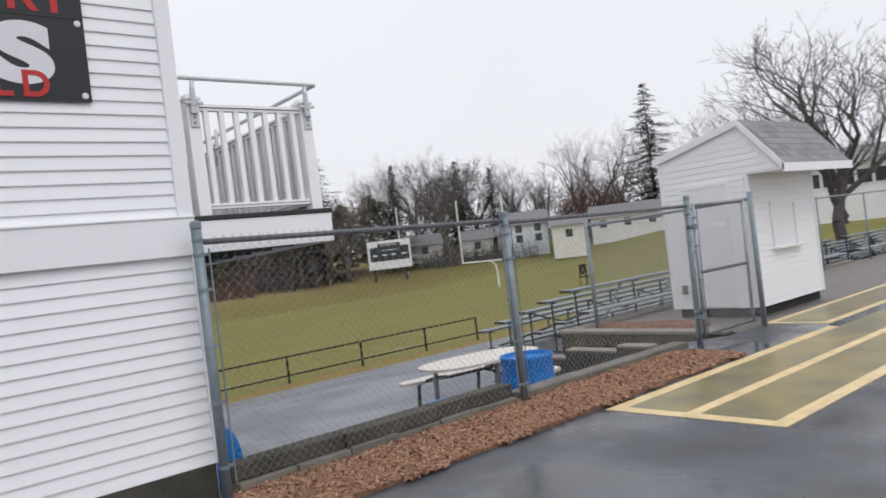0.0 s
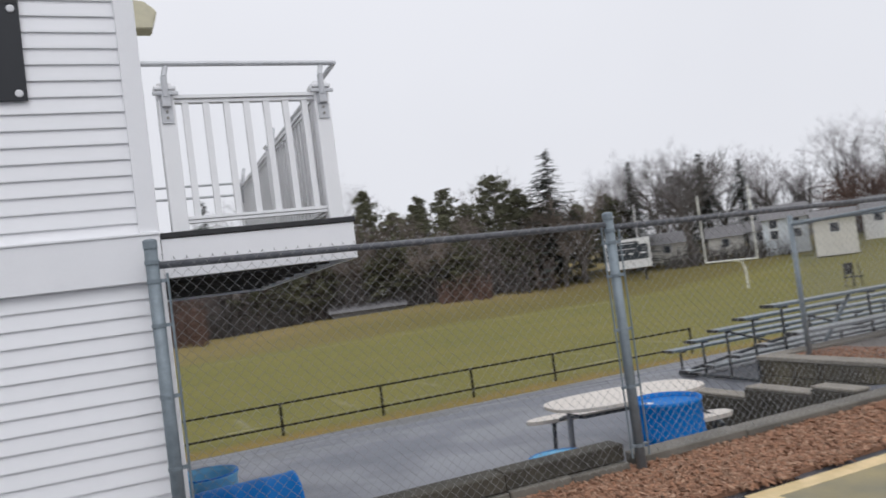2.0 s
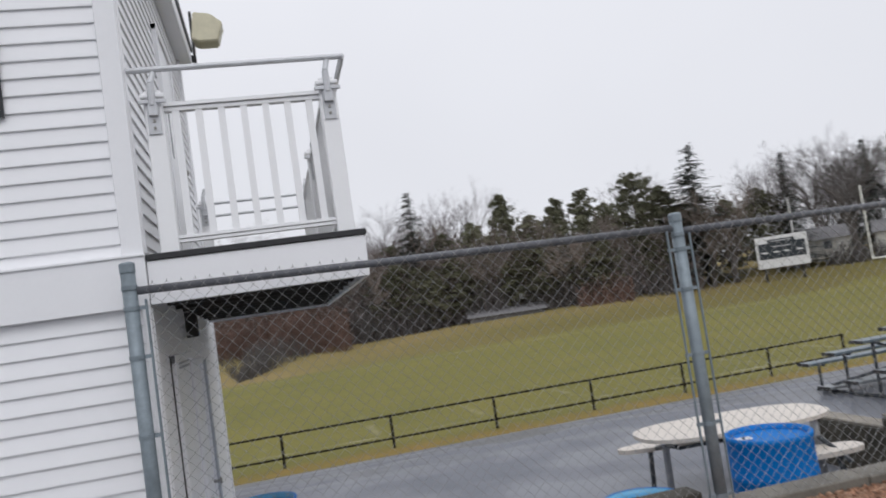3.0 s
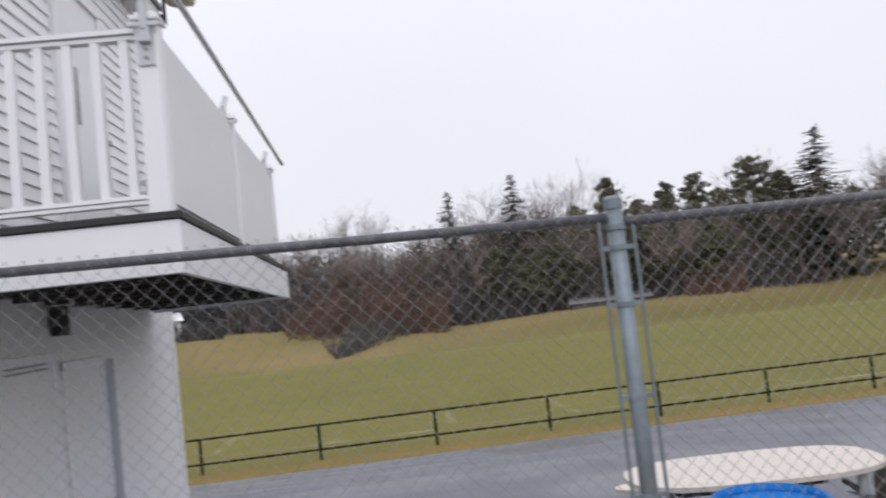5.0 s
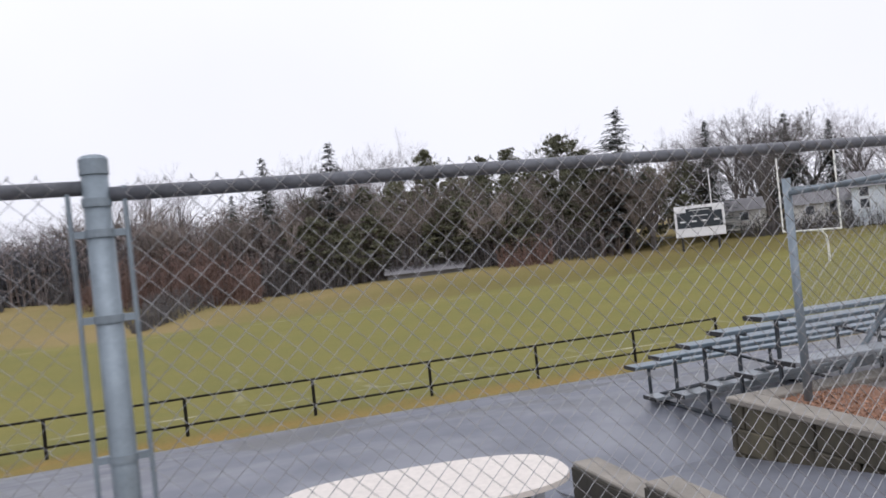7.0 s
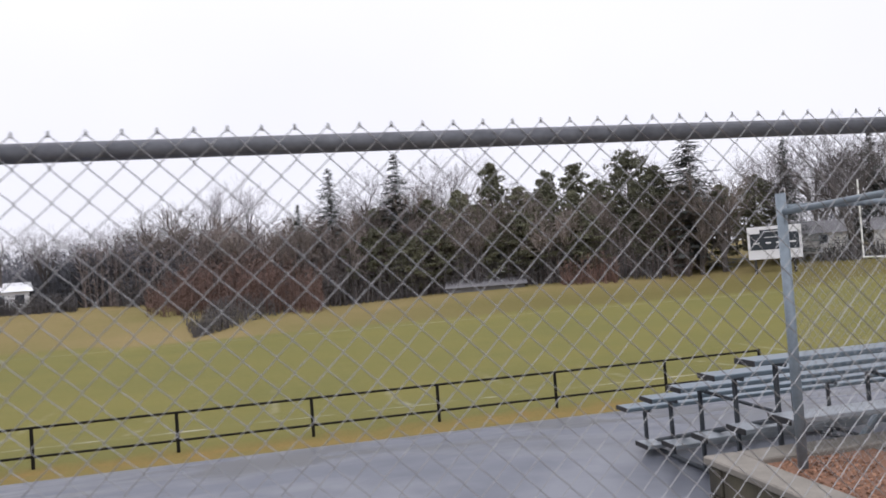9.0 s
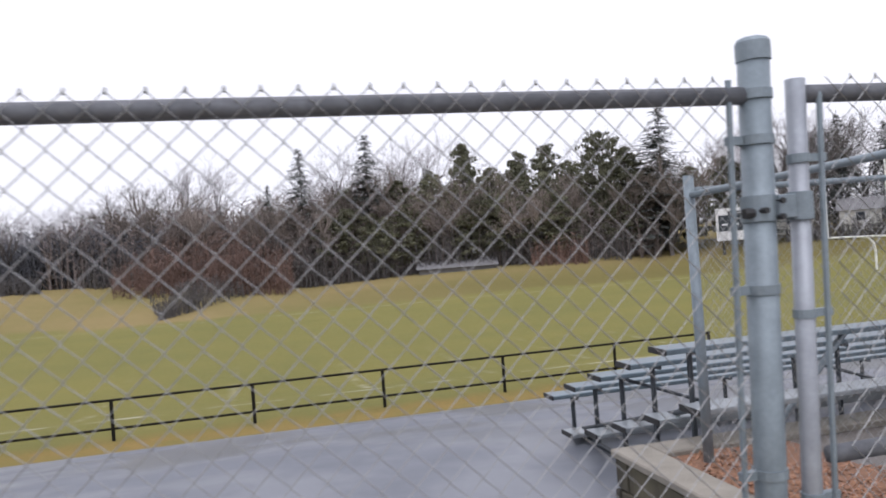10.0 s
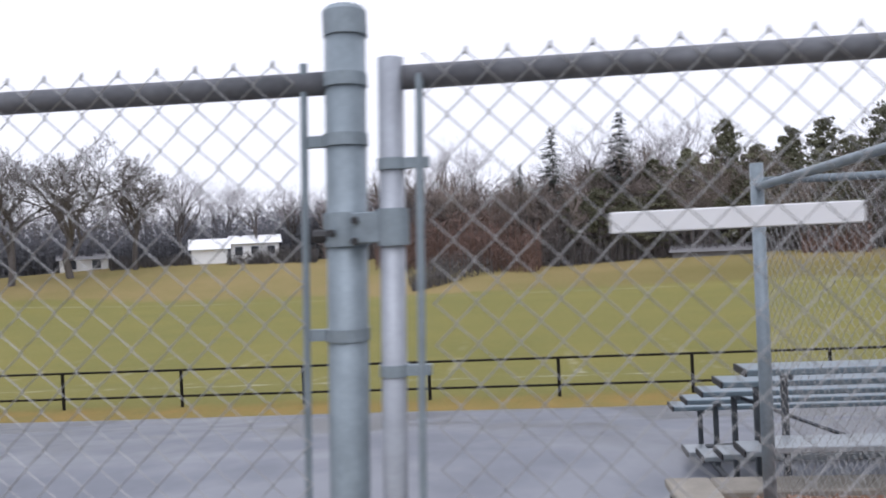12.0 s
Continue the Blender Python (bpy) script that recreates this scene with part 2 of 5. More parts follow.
def box(bm, x0, x1, y0, y1, z0, z1, bevel=0.0):
    vs = [bm.verts.new((x, y, z)) for x in (x0, x1) for y in (y0, y1) for z in (z0, z1)]
    fs = [bm.faces.new([vs[i] for i in q]) for q in ((0, 1, 3, 2), (4, 6, 7, 5), (0, 4, 5, 1), (2, 3, 7, 6), (0, 2, 6, 4), (1, 5, 7, 3))]
    if bevel:
        es = list({e for f in fs for e in f.edges})
        bmesh.ops.bevel(bm, geom=es, offset=bevel, segments=1, affect="EDGES")
    return bm


def B(x0, x1, y0, y1, z0, z1, bevel=0.0):
    return box(bmesh.new(), x0, x1, y0, y1, z0, z1, bevel)


def tube(bm, a, b, r, sides=8, r2=None, caps=True):
    a, b = Vector(a), Vector(b)
    d = (b - a).normalized()
    u = d.orthogonal().normalized()
    v = d.cross(u)
    r2 = r if r2 is None else r2
    ring = []
    for p, q in ((a, r), (b, r2)):
        ring.append([bm.verts.new(p + q * (math.cos(2 * math.pi * i / sides) * u + math.sin(2 * math.pi * i / sides) * v)) for i in range(sides)])
    for i in range(sides):
        j = (i + 1) % sides
        bm.faces.new((ring[0][i], ring[0][j], ring[1][j], ring[1][i]))
    if caps:
        bm.faces.new(ring[0][::-1])
        bm.faces.new(ring[1])
    return bm


def T(a, b, r, sides=8, r2=None):
    return tube(bmesh.new(), a, b, r, sides, r2)


def lathe(bm, profile, sides=24, centre=(0, 0), caps=True):
    rings = []
    for r, z in profile:
        rings.append([bm.verts.new((centre[0] + r * math.cos(2 * math.pi * i / sides), centre[1] + r * math.sin(2 * math.pi * i / sides), z)) for i in range(sides)])
    for a, b in zip(rings, rings[1:]):
        for i in range(sides):
            j = (i + 1) % sides
            bm.faces.new((a[i], a[j], b[j], b[i]))
    if caps:
        bm.faces.new(rings[0][::-1])
        bm.faces.new(rings[-1])
    return bm


def extrude_outline(bm, pts, z0, z1):
    lo = [bm.verts.new((x, y, z0)) for x, y in pts]
    hi = [bm.verts.new((x, y, z1)) for x, y in pts]
    n = len(pts)
    for i in range(n):
        bm.faces.new((lo[i], lo[(i + 1) % n], hi[(i + 1) % n], hi[i]))
    bm.faces.new(hi)
    bm.faces.new(lo[::-1])
    return bm


def smoothstep(a, b, v):
    t = min(1.0, max(0.0, (v - a) / (b - a)))
    return t * t * (3 - 2 * t)


# ---------------------------------------------------------------- ground
FENCE_Y, WALL_X, WALL_Y = 5.318, 2.72, 5.50
LOW = -0.56


BASE_AZ = (-90, -35, -23, -15, -5, 5, 13, 22, 30, 34, 45, 56, 70, 90)
BASE_Z = (-0.8, -0.8, 0.3, 0.1, -0.7, -2.6, -1.9, -1.5, -0.3, 0.5, 0.6, 1.5, 0.5, 0.5)


def land(x, y):
    """The height of the land: plaza behind the fence, the field below it, and the bank beyond the field."""
    if y < 11.5:
        near = LOW
    elif y < 17:
        near = LOW + (-1.33 - LOW) * smoothstep(10.5, 17.5, y)
    else:
        near = -1.33 - 2.1 * smoothstep(17, 34, y)
    far = float(np.interp(math.degrees(math.atan2(x - 5, y)), BASE_AZ, BASE_Z))
    d = math.hypot(x - 5, y)
    start = float(np.interp(math.degrees(math.atan2(x - 5, y)), (-90, 20, 30, 90), (74, 74, 92, 92)))
    rise = smoothstep(start, start + 38, d)
    side = smoothstep(75, 110, x) * smoothstep(10, 30, y)
    z = near + (far - near) * max(rise, side)
    return z + smoothstep(112, 400, d) * 4.0


# ground() is one sheet: fine near, wide far
def sheet(xs, ys):
    bm = bmesh.new()
    grid = [[bm.verts.new((x, y, land(x, y))) for x in xs] for y in ys]
    for a, b in zip(grid, grid[1:]):
        for i in range(len(xs) - 1):
            bm.faces.new((a[i], a[i + 1], b[i + 1], b[i]))
    return bm


def grass_material():
    """Winter turf: green on the field, straw-coloured on its margin and on the bank beyond."""
    m = bpy.data.materials.new("winter_grass")
    m.use_nodes = True
    n, l = m.node_tree.nodes, m.node_tree.links
    b = n["Principled BSDF"]
    b.inputs["Roughness"].default_value, b.inputs["Specular IOR Level"].default_value = 0.95, 0.1
    geo = n.new("ShaderNodeNewGeometry")
    sep = n.new("ShaderNodeSeparateXYZ")
    l.new(geo.outputs["Position"], sep.inputs[0])

    def noise_at(scale, detail=5):
        t = n.new("ShaderNodeTexNoise")
        t.inputs["Scale"].default_value, t.inputs["Detail"].default_value, t.inputs["Roughness"].default_value = scale, detail, 0.65
        l.new(geo.outputs["Position"], t.inputs["Vector"])
        return t

    def rng(sock, a, z, lo=0.0, hi=1.0):
        r = n.new("ShaderNodeMapRange")
        for k, v in zip(("From Min", "From Max", "To Min", "To Max"), (a, z, lo, hi)):
            r.inputs[k].default_value = v
        l.new(sock, r.inputs["Value"])
        return r.outputs[0]

    def mathn(op, a, bb):
        r = n.new("ShaderNodeMath")
        r.operation = op
        for i, v in enumerate((a, bb)):
            if isinstance(v, (int, float)):
                r.inputs[i].default_value = v
            else:
                l.new(v, r.inputs[i])
        return r.outputs[0]

    def mixn(f, a, bb):
        r = n.new("ShaderNodeMix")
        r.data_type = "RGBA"
        l.new(f, r.inputs["Factor"])
        for k, v in (("A", a), ("B", bb)):
            if isinstance(v, tuple):
                r.inputs[k].default_value = (*v, 1)
            else:
                l.new(v, r.inputs[k])
        return r.outputs["Result"]

    wob = mathn("MULTIPLY", mathn("SUBTRACT", noise_at(0.09).outputs["Fac"], 0.5), 9.0)
    y_w = mathn("ADD", sep.outputs["Y"], wob)
    wob_near = mathn("MULTIPLY", mathn("SUBTRACT", noise_at(1.3).outputs["Fac"], 0.5), 1.2)
    y_near = mathn("ADD", sep.outputs["Y"], wob_near)
    turf = mixn(rng(noise_at(0.14).outputs["Fac"], 0.35, 0.65), (0.185, 0.168, 0.052), (0.150, 0.146, 0.047))
    turf = mixn(rng(noise_at(2.2).outputs["Fac"], 0.45, 0.8), turf, (0.19, 0.167, 0.055))
    def band_mask(sock, half, soft):
        return rng(mathn("ABSOLUTE", sock, 0.0), half, half + soft, 1.0, 0.0)

    worn = rng(noise_at(0.55).outputs["Fac"], 0.46, 0.60, 0.0, 0.75)
    side_line = band_mask(mathn("SUBTRACT", sep.outputs["Y"], 21.5), 0.12, 0.25)
    yard = mathn("SUBTRACT", mathn("MODULO", mathn("ADD", sep.outputs["X"], 457.0), 4.57), 2.28)
    yard_line = mathn("MULTIPLY", band_mask(yard, 0.06, 0.2), rng(sep.outputs["Y"], 21.3, 21.5))
    chalk = mathn("MULTIPLY", mathn("MAXIMUM", side_line, mathn("MULTIPLY", mathn("MULTIPLY", yard_line, 0.4), rng(sep.outputs["Y"], 30.0, 42.0, 1.0, 0.0))), worn)
    turf = mixn(chalk, turf, (0.55, 0.53, 0.45))
    far_line = band_mask(mathn("SUBTRACT", sep.outputs["Y"], 72.6), 0.16, 0.25)
    turf = mixn(mathn("MULTIPLY", far_line, rng(noise_at(0.2).outputs["Fac"], 0.4, 0.62, 0.05, 0.3)), turf, (0.50, 0.48, 0.38))
    bank = mixn(rng(noise_at(0.07).outputs["Fac"], 0.35, 0.65), (0.245, 0.188, 0.085), (0.19, 0.16, 0.062))
    bank = mixn(mathn("MAXIMUM", rng(y_w, 84.0, 97.0), rng(sep.outputs["X"], 4.0, 34.0, 0.9, 0.0)), (0.150, 0.128, 0.045), bank)
    straw = mixn(rng(noise_at(1.2).outputs["Fac"], 0.35, 0.65), (0.24, 0.165, 0.055), (0.19, 0.155, 0.05))
    c = mixn(rng(y_near, 17.2, 17.9), straw, turf)
    c = mixn(rng(y_w, 75.0, 77.5), c, bank)
    fine = rng(noise_at(26, 3).outputs["Fac"], 0.2, 0.8, 0.75, 1.25)
    hs = n.new("ShaderNodeHueSaturation")
    l.new(c, hs.inputs["Color"])
    l.new(fine, hs.inputs["Value"])
    l.new(hs.outputs[0], b.inputs["Base Color"])
    bp = n.new("ShaderNodeBump")
    bp.inputs["Strength"].default_value, bp.inputs["Distance"].default_value = 0.6, 0.03
    l.new(noise_at(40, 3).outputs["Fac"], bp.inputs["Height"])
    l.new(bp.outputs[0], b.inputs["Normal"])
    return m


M["grass"] = grass_material()
xs = [-1500, -700, -350, -200, -150, -120] + list(range(-110, 150, 5)) + [160, 200, 300, 500, 900, 1600]
ys = [5.45, 8, 10.5] + [11 + 0.5 * i for i in range(14)] + [18 + 2 * i for i in range(10)] + list(range(38, 150, 4)) + [160, 180, 220, 300, 450, 800, 1600]
ground = part("ground", sheet(xs, ys), M["grass"], None, "", True)
tagged(ground, "winter grass sports field, green turf with straw-coloured bank", "grass field", kind="structure")

# the paved path lies 2 cm over the land
bm = bmesh.new()
pxs, pys = [-60 + 2 * i for i in range(61)], [5.45, 8, 10.5] + [11 + 0.5 * i for i in range(11)]
rows = []
for y in pys:
    rows.append([bm.verts.new((x, y + (0.12 * noise.noise(Vector((x * 0.6, 3.0, 0))) if y == 16.0 else 0), land(x, y) + 0.03)) for x in pxs])
for a, b in zip(rows, rows[1:]):
    for i in range(len(pxs) - 1):
        bm.faces.new((a[i], a[i + 1], b[i + 1], b[i]))
tagged(part("path", bm, M["path"], smooth=True), "pale grey damp asphalt walk behind the fence", "path", kind="structure")

tagged(part("road", B(-40, 60, -60, 5.38, -0.3, 0.0), M["lot"]), "dark wet asphalt parking lot", "parking lot", kind="structure")

# terrace under the booth and ramp behind the gate
TER_X, TER_Y = 10.17, 8.61
tagged(part("pavement", B(TER_X + 0.22, 60, 5.382, TER_Y - 0.2, -0.7, -0.05), M["terrace"]), "damp paved terrace round the booth", "pavement", kind="structure")
bm = bmesh.new()
prof = [(5.39, -0.03), (8.7, LOW + 0.03)]
vs = [[bm.verts.new((x, y, z)) for x in (8.555, TER_X)] for y, z in prof] + [[bm.verts.new((x, y, -0.75)) for x in (8.555, TER_X)] for y in (8.7, 5.39)]
for i in range(4):
    a, b = vs[i], vs[(i + 1) % 4]
    bm.faces.new((a[0], a[1], b[1], b[0]))
for k in (0, 1):
    bm.faces.new([v[k] for v in vs])
tagged(part("ramp", bm, M["path"]), "damp asphalt ramp behind the gate", "ramp", kind="structure")


# ---------------------------------------------------------------- press building
building = thing("building", "two-storey white vinyl-sided press building with side balcony", "building")
COURSE = 0.0945


def siding(parent, along, x0, x1, y, z0, z1, mat=None, holes=(), course=COURSE, name="siding_board", proud=0.016):
    """Lapped boards, one object a course; the lower edge of each stands proud. along: 'x' faces -y, 'y' faces +x, '-y' faces -x, '-x' faces +y."""
    n = max(1, round((z1 - z0) / course))
    h = (z1 - z0) / n
    cache = {}
    for i in range(n):
        za, zb = z0 + i * h, z0 + (i + 1) * h
        spans = [(x0, x1)]
        for (a, b, c, d) in holes:
            if zb > c + 0.01 and za < d - 0.01:
                spans = [s for p, q in spans for s in ((p, min(q, a)), (max(p, b), q)) if s[1] - s[0] > 0.01]
        for p, q in spans:
            key = (round(p, 3), round(q, 3))
            if key not in cache:
                bm = bmesh.new()
                sec = [(0.0, 0.0), (proud, 0.002), (proud, 0.010), (0.003, h), (0.0, h)]
                ends = []
                for e in (p, q):
                    ring = []
                    for o, z in sec:
                        co = {"x": (e, y - o, z), "y": (y + o, e, z), "-y": (y - o, e, z), "-x": (e, y + o, z)}[along]
                        ring.append(bm.verts.new(co))
                    ends.append(ring)
                for k in range(5):
                    bm.faces.new((ends[0][k], ends[0][(k + 1) % 5], ends[1][(k + 1) % 5], ends[1][k]))
                bm.faces.new(ends[0])
                bm.faces.new(ends[1][::-1])
                cache[key] = mesh_of(name, bm, mat or M["vinyl"])
            ob = new(name, cache[key])
            ob.parent = parent
            ob.location = (0, 0, za)


BX0, BY1, BTOP = -5.0, 9.65, 4.52
core = part("wall", B(BX0, WALL_X - 0.02, WALL_Y + 0.02, BY1, -0.7, BTOP), M["trim"], building)
part("footing", B(BX0, WALL_X - 0.03, WALL_Y + 0.006, WALL_Y + 0.018, -0.3, 0.245), M["concrete_dark"], building)
for za, zb in ((1.757, 2.03),):
    part("belt_board", B(BX0, WALL_X + 0.012, WALL_Y - 0.03, WALL_Y + 0.02, za, zb, 0.004), M["trim"], building)
part("belt_cap", B(BX0, WALL_X + 0.014, WALL_Y - 0.04, WALL_Y + 0.0, 2.028, 2.045, 0.003), M["trim"], building)
for za, zb, cw in ((0.247, 1.757, 0.03), (2.045, BTOP, 0.10)):
    part("corner_board", B(WALL_X - cw, WALL_X + 0.012, WALL_Y - 0.022, WALL_Y + 0.02, za, zb, 0.004), M["trim"], building)
    part("corner_board", B(WALL_X - 0.02, WALL_X + 0.016, WALL_Y + 0.021, WALL_Y + 0.10, za, zb, 0.004), M["trim"], building)
for za, zb in ((-0.54, 1.757), (2.045, BTOP)):
    part("corner_board", B(WALL_X - 0.02, WALL_X + 0.016, BY1 - 0.09, BY1 + 0.01, za, zb, 0.004), M["trim"], building)
siding(building, "x", BX0, WALL_X - 0.03, WALL_Y + 0.02, 0.247, 1.757)
siding(building, "x", BX0, WALL_X - 0.10, WALL_Y + 0.02, 2.0145, 2.0145 + 26 * COURSE)
DOOR_LOW, DOOR_UP = (6.05, 7.0, -0.54, 1.47), (7.38, 8.28, 2.05, 4.07)
siding(building, "y", WALL_Y + 0.10, BY1 - 0.09, WALL_X - 0.02, 2.0145, 2.0145 + 26 * COURSE, holes=[DOOR_UP])
part("flat_panel", B(WALL_X - 0.02, WALL_X + 0.004, WALL_Y + 0.10, BY1 - 0.09, -0.54, 1.74), M["trim"], building)


def wall_door(d, x, name):
    ya, yb, za, zb = d
    dr = part(name, B(x - 0.02, x + 0.012, ya + 0.05, yb - 0.05, za + 0.01, zb - 0.05, 0.004), M["door"], building)
    for a, b, c, e in ((ya, ya + 0.05, za, zb), (yb - 0.05, yb, za, zb)):
        part("casing", B(x - 0.02, x + 0.03, a, b, c, e, 0.004), M["trim"], building)
    part("casing", B(x - 0.02, x + 0.032, ya, yb, zb - 0.05, zb, 0.004), M["trim"], building)
    bm = T((x + 0.01, yb - 0.12, za + 0.95), (x + 0.06, yb - 0.12, za + 0.95), 0.012)
    tube(bm, (x + 0.06, yb - 0.12, za + 0.95), (x + 0.075, yb - 0.12, za + 0.95), 0.026, 10)
    part("handle", bm, M["brass"], dr, "dull metal door knob")


wall_door(DOOR_LOW, WALL_X + 0.004, "lower_door")
wall_door((7.04, 7.76, -0.54, 1.40), WALL_X + 0.004, "lower_door")
part("jamb", B(WALL_X + 0.004, WALL_X + 0.05, 7.765, 7.88, -0.54, 1.37, 0.004), M["jamb_grey"], building, "grey strip at the door jamb")
for y, za, zb in ((7.02, -0.54, 1.41), (6.03, -0.54, 1.47)):
    part("door_seam", B(WALL_X + 0.004, WALL_X + 0.012, y - 0.006, y + 0.006, za, zb), M["under"], building, "dark gap beside the door")
for k in range(3):
    part("louvre", B(WALL_X + 0.016, WALL_X + 0.026, 6.35, 6.85, 1.375 + 0.03 * k, 1.387 + 0.03 * k), M["leg_grey"], building)
wall_door(DOOR_UP, WALL_X, "upper_door")
part("door_slit", B(WALL_X + 0.012, WALL_X + 0.016, 7.68, 7.75, 3.05, 3.47), M["pane"], building, "narrow dark door window")
# shallow roof whose eave runs along the balcony side
part("soffit", B(WALL_X - 0.02, WALL_X + 0.11, WALL_Y - 0.3, BY1 + 0.10, BTOP + 0.002, BTOP + 0.03), M["trim"], building)
part("eave_fascia", B(WALL_X + 0.111, WALL_X + 0.13, WALL_Y - 0.3, BY1 + 0.10, BTOP - 0.02, BTOP + 0.14, 0.004), M["trim"], building)
bm = bmesh.new()
vs = [bm.verts.new((x, y, z + dz)) for dz in (0, 0.06) for x, y, z in ((WALL_X + 0.15, WALL_Y - 0.32, BTOP + 0.145), (WALL_X + 0.15, BY1 + 0.12, BTOP + 0.145), (-1.2, BY1 + 0.12, BTOP + 1.3), (-1.2, WALL_Y - 0.32, BTOP + 1.3))]
vs2 = [bm.verts.new((x, y, z + dz)) for dz in (0, 0.06) for x, y, z in ((-1.2, WALL_Y - 0.32, BTOP + 1.3), (-1.2, BY1 + 0.12, BTOP + 1.3), (BX0 - 0.33, BY1 + 0.12, BTOP + 0.145), (BX0 - 0.33, WALL_Y - 0.32, BTOP + 0.145))]
for v in (vs, vs2):
    for q in ((0, 1, 2, 3), (4, 7, 6, 5), (0, 4, 5, 1), (1, 5, 6, 2), (2, 6, 7, 3), (3, 7, 4, 0)):
        bm.faces.new([v[i] for i in q])
part("roof", bm, M["shingle"], building)
for y in (WALL_Y + 0.03, BY1 - 0.06):
    bm = extrude_outline(bmesh.new(), [(BX0, BTOP), (WALL_X - 0.02, BTOP), (-1.2, BTOP + 1.25)], 0, 0.05)
    bmesh.ops.transform(bm, matrix=Matrix(((1, 0, 0, 0), (0, 0, 1, y), (0, 1, 0, 0), (0, 0, 0, 1))), verts=bm.verts)
    part("gable", bm, M["trim"], building)

# floodlight on the far eave corner
flood = thing("floodlight", "cream-coloured box floodlight on a dark bracket under the eave", "floodlight")
part("bracket", B(WALL_X + 0.15, WALL_X + 0.18, 9.78, 9.81, BTOP + 0.02, BTOP + 0.62), M["black_edge"], flood)
part("bracket_foot", B(WALL_X + 0.02, WALL_X + 0.15, 9.77, 9.82, BTOP + 0.05, BTOP + 0.12), M["black_edge"], flood)
bm = bmesh.new()
fr = [(-0.02, -0.15), (-0.02, 0.15), (0.16, 0.15), (0.30, 0.06), (0.26, -0.15), (0.06, -0.18)]
extrude_outline(bm, fr, -0.13, 0.13)
bmesh.ops.bevel(bm, geom=list(bm.edges), offset=0.012, segments=2, affect="EDGES")
bmesh.ops.transform(bm, matrix=pose(WALL_X + 0.20, 9.80, BTOP + 0.42, 90, 8, 0), verts=bm.verts)
part("housing", bm, M["lamp_box"], flood)

# balcony on the east side
DX, DY1, DZ = 3.92, 9.06, 2.035
balcony = thing("balcony", "white PVC-railed balcony deck with black edge strip on the building's side", "balcony")
balcony.matrix_basis = pose(0, WALL_Y, 2.0, -1.35) @ pose(0, -WALL_Y, -2.0)
part("deck", B(WALL_X + 0.02, DX - 0.03, WALL_Y + 0.03, DY1 - 0.03, 1.97, 2.03), M["concrete_dark"], balcony)
part("fascia", B(WALL_X + 0.016, DX, WALL_Y, WALL_Y + 0.03, 1.765, 2.0, 0.003), M["trim"], balcony)
part("fascia", B(DX - 0.03, DX, WALL_Y + 0.031, DY1, 1.765, 2.0, 0.003), M["trim"], balcony)
part("fascia", B(WALL_X + 0.02, DX - 0.031, DY1 - 0.03, DY1, 1.765, 2.0, 0.003), M["trim"], balcony)
part("edge_strip", B(WALL_X + 0.016, DX + 0.012, WALL_Y - 0.012, WALL_Y + 0.06, 2.003, 2.036, 0.003), M["black_edge"], balcony)
part("edge_strip", B(DX - 0.05, DX + 0.012, WALL_Y + 0.061, DY1, 2.003, 2.036, 0.003), M["black_edge"], balcony)
# Near-black joists and hanger: the shade under the deck is put into their colour.
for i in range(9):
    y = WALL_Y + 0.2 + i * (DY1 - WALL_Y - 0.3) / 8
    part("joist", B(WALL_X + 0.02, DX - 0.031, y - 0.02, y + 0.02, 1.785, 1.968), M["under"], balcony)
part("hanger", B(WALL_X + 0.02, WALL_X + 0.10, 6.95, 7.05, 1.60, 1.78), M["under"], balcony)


def rail_post(x, y):
    p = part("post", B(x - 0.05, x + 0.05, y - 0.05, y + 0.05, DZ + 0.002, 2.91, 0.006), M["pvc"], balcony)
    bm = B(x - 0.065, x + 0.065, y - 0.065, y + 0.065, 2.91, 2.935, 0.005)
    box(bm, x - 0.045, x + 0.045, y - 0.045, y + 0.045, 2.935, 2.955, 0.004)
    part("cap", bm, M["pvc"], p)
    bm = B(x - 0.035, x + 0.035, y - 0.060, y - 0.0505, 2.70, 2.905, 0.003)
    box(bm, x - 0.026, x + 0.026, y - 0.085, y - 0.061, 2.80, 2.87, 0.004)
    box(bm, x - 0.075, x + 0.075, y - 0.080, y - 0.062, 2.872, 2.895, 0.004)
    tube(bm, (x, y - 0.073, 2.86), (x, y - 0.073, 2.985), 0.02, 10)
    tube(bm, (x, y - 0.073, 2.985), (x + 0.02, y - 0.045, 3.065), 0.017, 10)
    b = part("bracket", bm, M["white_pipe"], p, "pale pipe bracket bolted to the post")
    for bz in (2.735, 2.775):
        part("bolt", T((x, y - 0.068, bz), (x, y - 0.0605, bz), 0.009, 6), M["brass"], b)


RX, RY0, RY1 = DX - 0.09, WALL_Y + 0.09, DY1 - 0.09
for px, py in ((WALL_X + 0.14, RY0), (RX, RY0), (RX, (RY0 + RY1) / 2), (RX, RY1), (WALL_X + 0.12, RY1)):
    rail_post(px, py)


